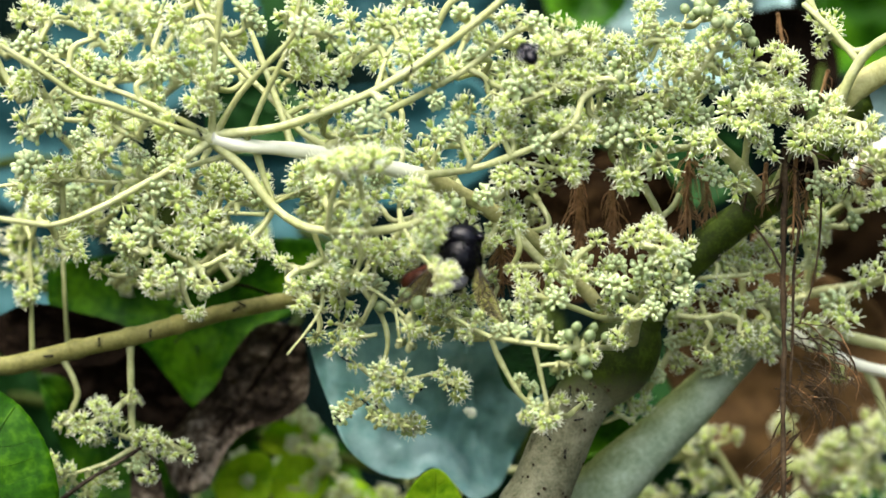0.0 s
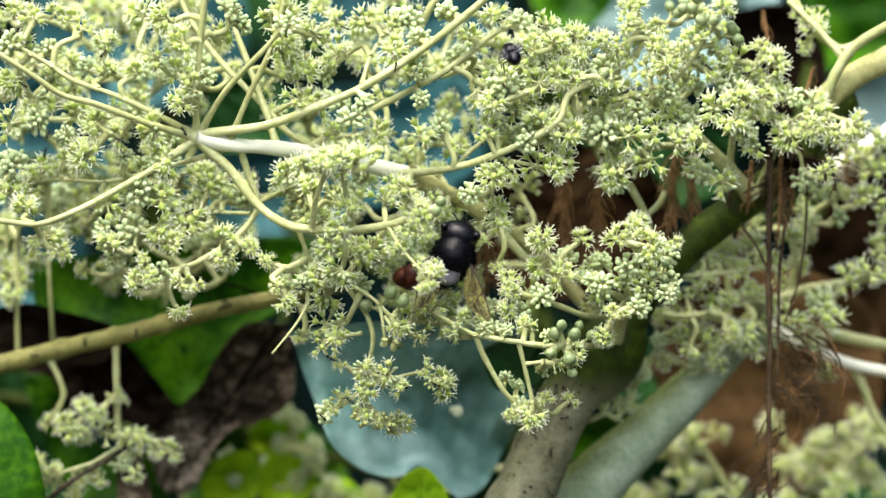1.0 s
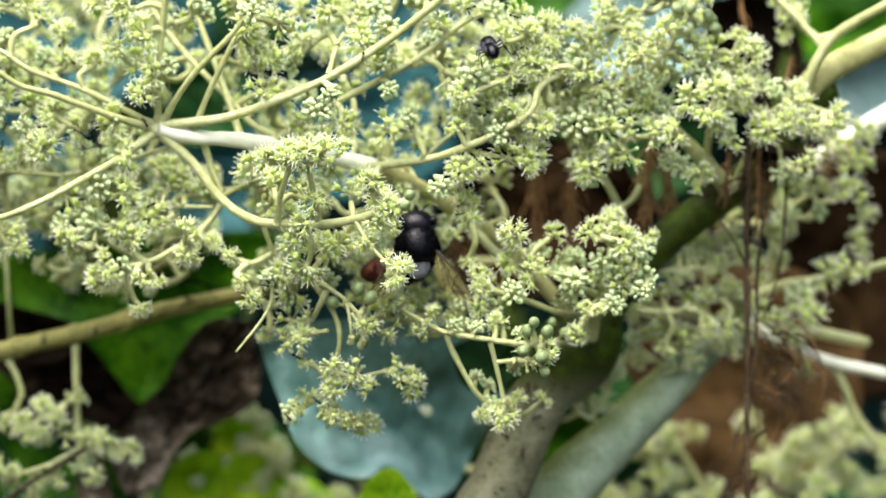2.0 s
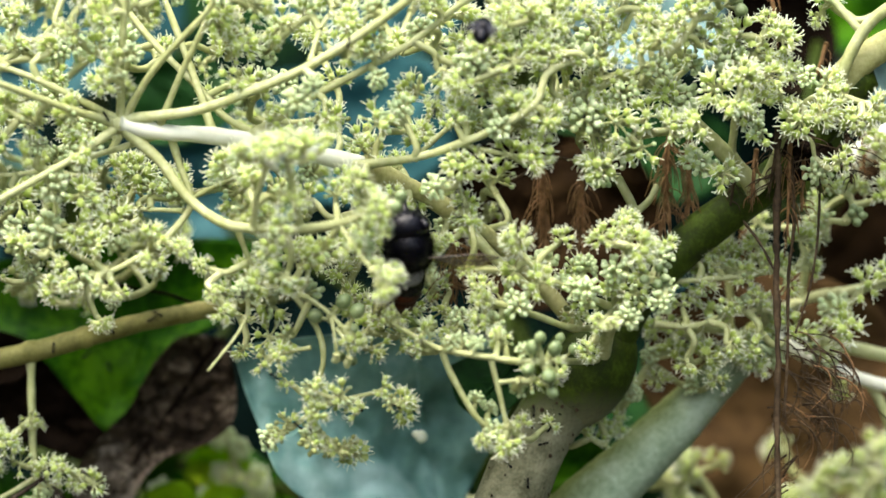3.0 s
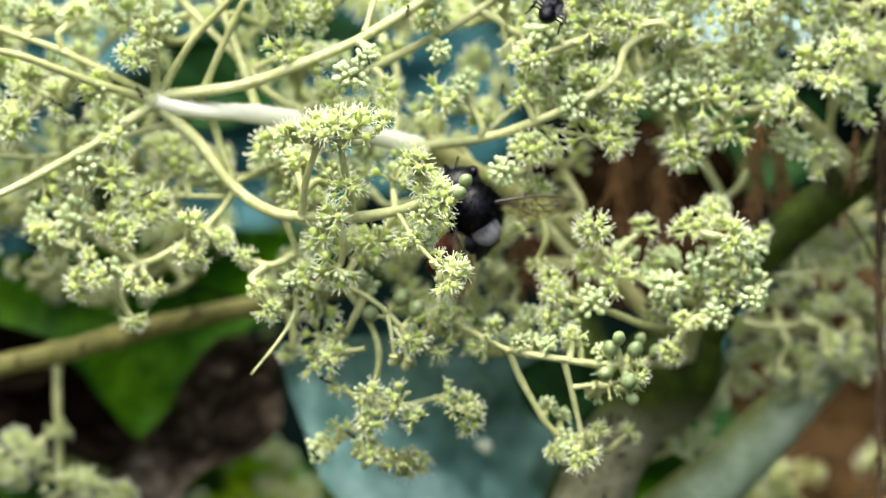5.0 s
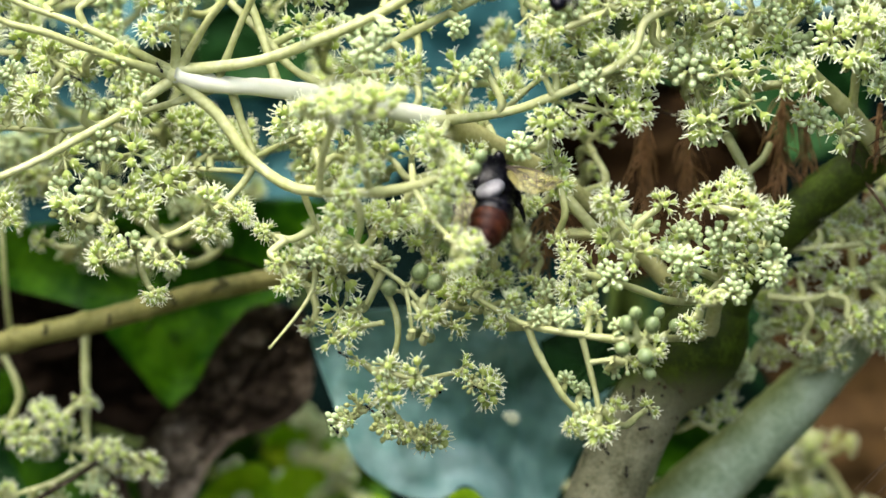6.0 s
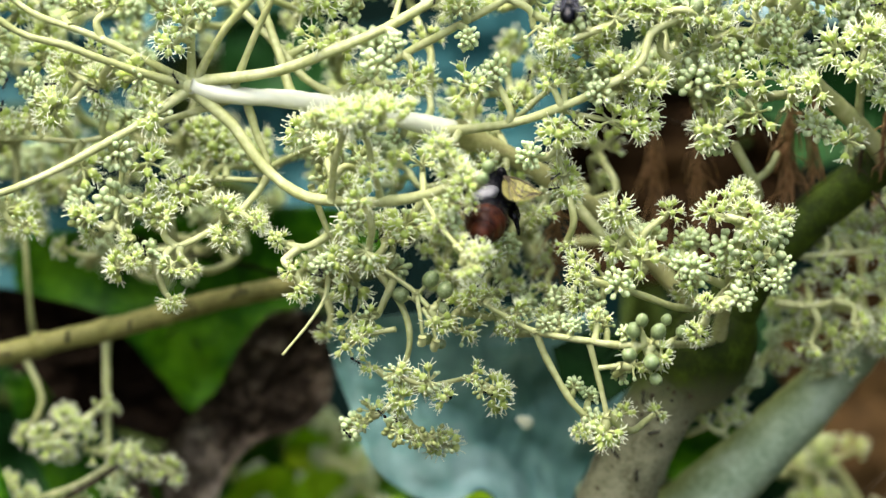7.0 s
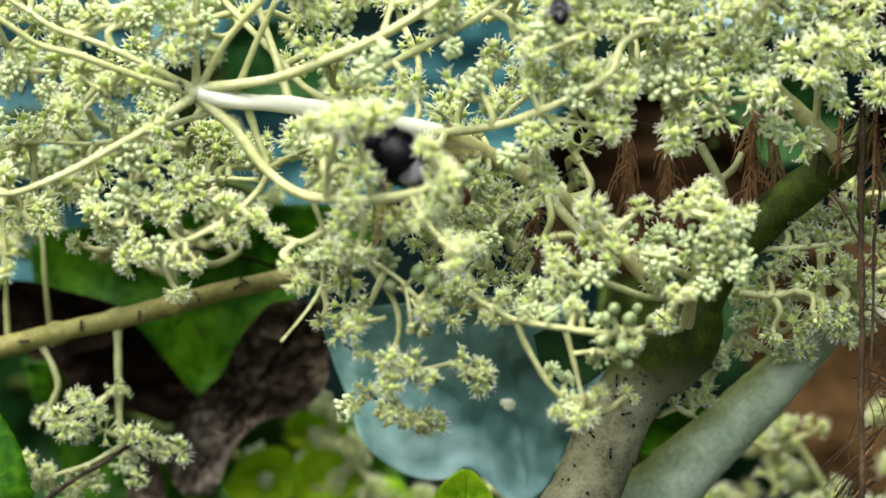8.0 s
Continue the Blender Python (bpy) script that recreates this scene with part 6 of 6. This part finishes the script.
def carpenter_bee():
    global MM
    MM = 0.00105
    bee = thing("bee", (0, 0, 0), "large black bee with rust-red abdomen and smoky wings on flowers", "bee")
    blob("thorax", bee, (0, 0, 0), (1, 0, 0), 3.7, 4.2, BLACK, hair=HAIR_BLACK, seed=3, count=3600, hair_len=0.75)
    blob("shoulder_plate", bee, (-2.6, 0, 2.5), (0.3, 0, 1), 2.1, 1.0, GREY_HAIR, label="greyish shiny plate behind the wings")
    head = blob("head", bee, (3.7, 0, -1.1), (0, 1, 0), 2.7, 3.3, BLACK, hair=HAIR_BLACK, seed=5, count=420, hair_len=0.4)
    for s in (-1, 1):
        blob("eye", head, (4.5, s * 2.55, -0.8), (0.3, s * 0.4, 1), 0.95, 1.7, BLACK, label="dark glossy compound eye")
        limb("antenna", head, [(5.9, s * 0.8, -0.8), (6.5, s * 1.2, -0.9), (6.9, s * 1.8, -1.6), (7.0, s * 2.2, -2.3)], 0.15, 0.12, BLACK)
    limb("mouthpart", head, [(5.8, 0, -2.0), (6.5, 0, -3.2), (6.6, 0, -4.2)], 0.6, 0.25, BLACK)
    belly = thing("abdomen", (0, 0, 0), "", "")
    del belly["at"]
    belly.parent = bee
    belly.location = Vector((-3.2, 0, -0.3)) * MM
    bee_abdomen = belly
    wide = (2.5, 2.8, 2.95, 2.85, 2.5, 1.8)
    x = -0.6
    for i, w in enumerate(wide):
        blob("segment", belly, (x, 0, -0.25 * i), (-1, 0, -0.1 - 0.05 * i), w, 2.5, (BLACK, BLACK, BLACK, RUST, RUST, RUST)[i], label="rust-red hairy segment" if i >= 3 else "glossy black segment",
             hair=RUST if i >= 3 else HAIR_BLACK, seed=10 + i, count=420, hair_len=0.5, rows=10)
        x -= 1.3
    for s in (-1, 1):
        limb("leg", bee, [(1.8, s * 1.8, -2.6), (2.4, s * 2.6, -3.6), (2.2, s * 2.4, -5.0), (2.8, s * 2.0, -6.0)], 0.45, 0.18, BLACK)
        limb("leg", bee, [(0.2, s * 2.8, -2.8), (0.6, s * 3.1, -3.6), (0.5, s * 3.1, -5.0), (1.2, s * 2.9, -6.2)], 0.6, 0.18, BLACK)
        limb("leg", bee, [(-1.6, s * 2.4, -2.8), (-2.4, s * 2.7, -3.5), (-3.2, s * 2.6, -4.4), (-3.4, s * 2.4, -5.4)], 0.6, 0.18, BLACK)
    wings = []
    for s in (-1, 1):
        w = wing(bee, s)
        w.location = Vector((-0.2, s * 2.9, 2.2)) * MM
        wings.append(w)
    MM = 0.001
    return bee, bee_abdomen, wings[1], wings[0]


def little_fly():
    global MM
    MM = 0.0013
    fly = thing("fly", (0, 0, 0), "small black fly resting on the flowers", "fly")
    blob("thorax", fly, (0, 0, 0), (1, 0, 0), 1.15, 1.3, BLACK, hair=HAIR_BLACK, seed=21, count=120, hair_len=0.3, around=12, rows=8)
    blob("head", fly, (1.7, 0, -0.1), (0, 1, 0), 0.75, 0.95, BLACK, around=12, rows=8)
    blob("abdomen", fly, (-1.9, 0, -0.2), (-1, 0, -0.2), 1.05, 1.5, BLACK, hair=HAIR_BLACK, seed=22, count=60, hair_len=0.25, around=12, rows=8)
    for s in (-1, 1):
        bm = bmesh.new()
        v = [bm.verts.new(Vector(q) * MM) for q in ((0.2, s * 0.6, 0.9), (-1.5, s * 1.7, 1.0), (-3.6, s * 1.9, 0.9), (-4.1, s * 1.2, 0.8), (-3.2, s * 0.5, 0.9), (-1.2, s * 0.3, 1.0))]
        bm.faces.new(v)
        child("wing", bm, CLEAR_WING, fly, "clear grey wing")
        for a, b in ((0.7, 1.2), (0.0, 0.0), (-0.7, -1.4)):
            limb("leg", fly, [(a, s * 0.6, -0.7), (a + b * 0.5, s * 1.7, -0.5), (a + b, s * 2.1, -1.6)], 0.14, 0.07, BLACK, 4)
    MM = 0.001
    return fly


def ant_model():
    global MM
    MM = 0.00068
    ant = thing("ant", (0, 0, 0), "tiny black ant walking on the plant", "ant", "ants")
    blob("head", ant, (0.85, 0, 0.05), (1, 0, 0), 0.27, 0.33, BLACK, around=8, rows=6)
    blob("middle", ant, (0.1, 0, 0), (1, 0, 0), 0.19, 0.5, BLACK, around=8, rows=6)
    blob("gaster", ant, (-0.95, 0, 0.05), (1, 0, 0), 0.34, 0.52, BLACK, around=8, rows=6)
    for s in (-1, 1):
        limb("antenna", ant, [(1.1, s * 0.1, 0.1), (1.4, s * 0.4, 0.25), (1.8, s * 0.5, 0.1)], 0.05, 0.04, BLACK, 4)
        for a, b in ((0.4, 0.6), (0.1, 0.05), (-0.2, -0.6)):
            limb("leg", ant, [(a, s * 0.12, -0.05), (a + b * 0.5, s * 0.55, 0.2), (a + b, s * 0.9, -0.35)], 0.06, 0.04, BLACK, 4)
    MM = 0.001
    return ant


def facing(place, angle, lean=0.0, roll=0.0, back=(0, -1, 0)):
    """A pose at place (metres) whose x axis points at angle degrees in the upright plane, its back towards the open side; lean turns the x axis away."""
    f = Vector((math.cos(radians(angle)) * math.cos(radians(lean)), math.sin(radians(lean)), math.sin(radians(angle)) * math.cos(radians(lean))))
    u = Vector(back)
    u = (u - f * u.dot(f)).normalized()
    l = u.cross(f)
    m = Matrix((f, l, u)).transposed().to_4x4()
    return Matrix.Translation(place) @ m @ pose(0, 0, 0, roll, 0, 0)


bee, bee_abdomen, wing_far, wing_near = carpenter_bee()
fly = little_fly()
first_ant = ant_model()
ANTS = [
    (-4.72, 0.8, 2.15, 120),
    (-5.87, 0.2, 1.98, 155),
    (-6.16, 0.4, 3.55, 52),
    (-3.67, 0.2, 4.36, 202),
    (-7.15, 0.2, 2.06, 245),
    (-7.21, 0.3, 1.75, 79),
    (-7.72, 0.3, 3.95, 46),
    (0.88, 0.6, 0.71, 34),
    (0.86, 0.6, 0.53, 10),
    (-4.6, 0.3, 0.68, 205),
    (-5.15, 0.6, -0.38, 281),
    (-4.08, 4.2, -1.02, 148),
    (-4.17, 4.2, -1.11, 30),
    (-4.84, 4.1, -1.27, 113),
    (-5.79, 4, -1.59, 266),
    (-6.75, 4, -1.75, 274),
    (-7.71, 4, -2.01, 184),
    (2.48, 2.9, -2.62, 141),
    (2.11, 2.8, -2.62, 88),
    (2.38, 2.8, -2.88, 54),
]
ANTS += [
    (2.7, 2.9, -2.47, 134),
    (1.85, 2.8, -3.09, 109),
    (2.27, 2.8, -3.14, 13),
    (-2.04, 0.5, -1.99, 328),
    (-2.2, 0.8, -3.06, 133),
    (-1.69, 0.8, -2.77, 139),
    (-1.48, 0.9, -2.85, 99),
    (-0.66, 0.7, -2.46, 84),
    (-0.14, 0.7, -2.46, 158),
    (4.19, 1, 2.33, 148),
    (4.84, 0.7, 3.3, 321),
    (5.54, 1.1, 3.21, 190),
    (-1.68, 0.2, -0.19, 44),
    (-2.55, 0.2, -0.65, 310),
    (-2.6, 0.2, -0.73, 172),
    (1.8, 0.2, 4, 343),
    (1.04, 0.4, 4.16, 198),
    (0.49, 0.4, 2.16, 259),
    (1.69, 2.8, -3.46, 127),
    (2.01, 2.8, -3.78, 91),
]
ANTS += [
    (3.77, 0.9, -0.66, 126),
    (2.85, 1, 2.07, 242),
    (1.19, 0.4, 1.45, 143),
    (-5.38, 6.2, -1.73, 45),
    (-5, 6.2, -1.95, 280),
    (-5.16, 6.2, -1.46, 153),
    (-6.49, 0.3, 2.06, 3),
    (-7.61, 0.2, 2.98, 149),
    (-2.85, 0, 3.89, 293),
    (-1.78, 0.2, 4, 159),
    (-0.86, 0.1, 3.28, 260),
]
for k, (x, y, z, a) in enumerate(ANTS):
    m = facing(Vector((x, y, z)) * CM, a)
    if k == 0:
        first_ant.matrix_basis = m
    else:
        copy_thing(first_ant, m)


def motions():
    # the bee: seconds, place in metres, way of the head, lean, way of the abdomen, ways of the two wings (degrees)
    rows = [
        (0, 0.00024, 0.007, -0.00187, 80, -10, 184, 225, 294),
        (0.5, 0.00102, 0.007, -0.00168, 80, -10, 184, 226, 290),
        (1, 0.00185, 0.007, -0.00144, 74, -10, 184, 252, 288),
        (1.5, 0.00058, 0.007, -0.00136, 90, -10, 184, 240, 309),
        (2, 0.00091, 0.007, -0.0008, 92, -10, 186, 240, 305),
        (2.2, 0.00207, 0.007, -0.0003, 90, -10, 186, 245, 295),
        (3.3, 0.00041, 0.005, 0.00046, 100, -52, 285, 265, 385),
        (3.5, 0.00041, 0.005, 0.00116, 104, -52, 292, 267, 388),
        (4, 0.00075, 0.005, 0.00226, 102, -52, 290, 267, 390),
        (4.5, 0.00054, 0.005, 0.00191, 102, -52, 292, 270, 390),
        (5, 0.0008, 0.005, 0.00435, 122, -15, 215, 272, 362),
        (5.2, 0.00096, 0.005, 0.00416, 124, -15, 215, 272, 366),
        (6.3, -0.00006, 0.006, 0.00407, 112, 55, 276, 272, 321),
        (6.5, -0.00044, 0.006, 0.00422, 112, 55, 276, 272, 336),
        (6.6, 0.00047, 0.006, 0.00395, 112, 55, 276, 272, 336),
        (6.8, -0.00025, 0.006, 0.00332, 112, 55, 276, 272, 342),
        (6.9, -0.00141, 0.006, 0.00238, 112, 55, 276, 270, 331),
        (7, -0.00126, 0.006, 0.00391, 110, 55, 276, 268, 314),
        (7.2, -0.00214, 0.006, 0.00306, 112, 55, 276, 268, 324),
        (7.3, -0.00206, 0.006, 0.00537, 114, 55, 276, 270, 331),
        (7.4, -0.00327, 0.006, 0.00593, 120, 30, 262, 272, 340),
        (7.5, -0.00594, 0.005, 0.00780, 148, 8, 286, 272, 335),
        (7.6, -0.00809, 0.004, 0.01058, 156, 0, 300, 272, 350),
        (7.7, -0.00850, 0.004, 0.01089, 156, 0, 308, 272, 345),
        (7.8, -0.01190, 0.004, 0.01068, 150, -4, 330, 268, 368),
        (7.9, -0.01224, 0.004, 0.00994, 142, -7, 332, 268, 355),
        (8, -0.01259, 0.004, 0.00989, 135, -10, 332, 262, 352),
    ]
    walk(bee, [(t, facing((x, y, z), a, lean)) for t, x, y, z, a, lean, b, w1, w2 in rows])
    walk(bee_abdomen, [(t, pose(-0.0034, 0, -0.0003, 0, max(14, lean - 27), (b - a - 180 + 180) % 360 - 180)) for t, x, y, z, a, lean, b, w1, w2 in rows])
    walk(wing_far, [(t, pose(-0.0002, 0.0031, 0.0024, 8, 9, (w1 - a) % 360 - 180)) for t, x, y, z, a, lean, b, w1, w2 in rows])
    walk(wing_near, [(t, pose(-0.0002, -0.0031, 0.0024, -8, 9, (w2 - a) % 360 - 180)) for t, x, y, z, a, lean, b, w1, w2 in rows])
    walk(fly, [(t, facing((x, y, z), a, 66)) for t, x, y, z, a in (
        (0, 0.01218, -0.0045, 0.03588, 120),
        (1, 0.01209, -0.0045, 0.03544, 118),
        (1.5, 0.01214, -0.0045, 0.03521, 115),
        (2, 0.01343, -0.0045, 0.03472, 115),
        (3.5, 0.01222, -0.0045, 0.03486, 60),
        (4.5, 0.01221, -0.0045, 0.03392, 55),
        (6.5, 0.01077, -0.0045, 0.03128, 80),
        (8, 0.01319, -0.0045, 0.03292, 100),
    )])
    # the focus, which is drawn between the near flowers and the stems behind
    walk(cam.data.dof.focus_object, [(t, pose(0, y * CM, 0)) for t, y in (
        (0, 2.0), (0.6, 1.6), (0.8, 0.9), (1.0, 0.4), (1.4, -0.2), (1.8, -0.9), (2.2, -0.9), (3.3, 2.9), (3.6, 2.8), (4.0, 2.3), (4.5, 1.5), (4.7, 0.3), (4.8, -0.4), (5.0, -0.9), (5.2, -0.9),
        (6.3, 1.8), (6.6, 1.7), (6.7, 1.4), (6.8, 0.4), (6.9, 0.1), (7.0, 0.7), (7.1, 1.3), (7.3, 2.0), (7.5, 2.5), (8.0, 2.5))])


motions()
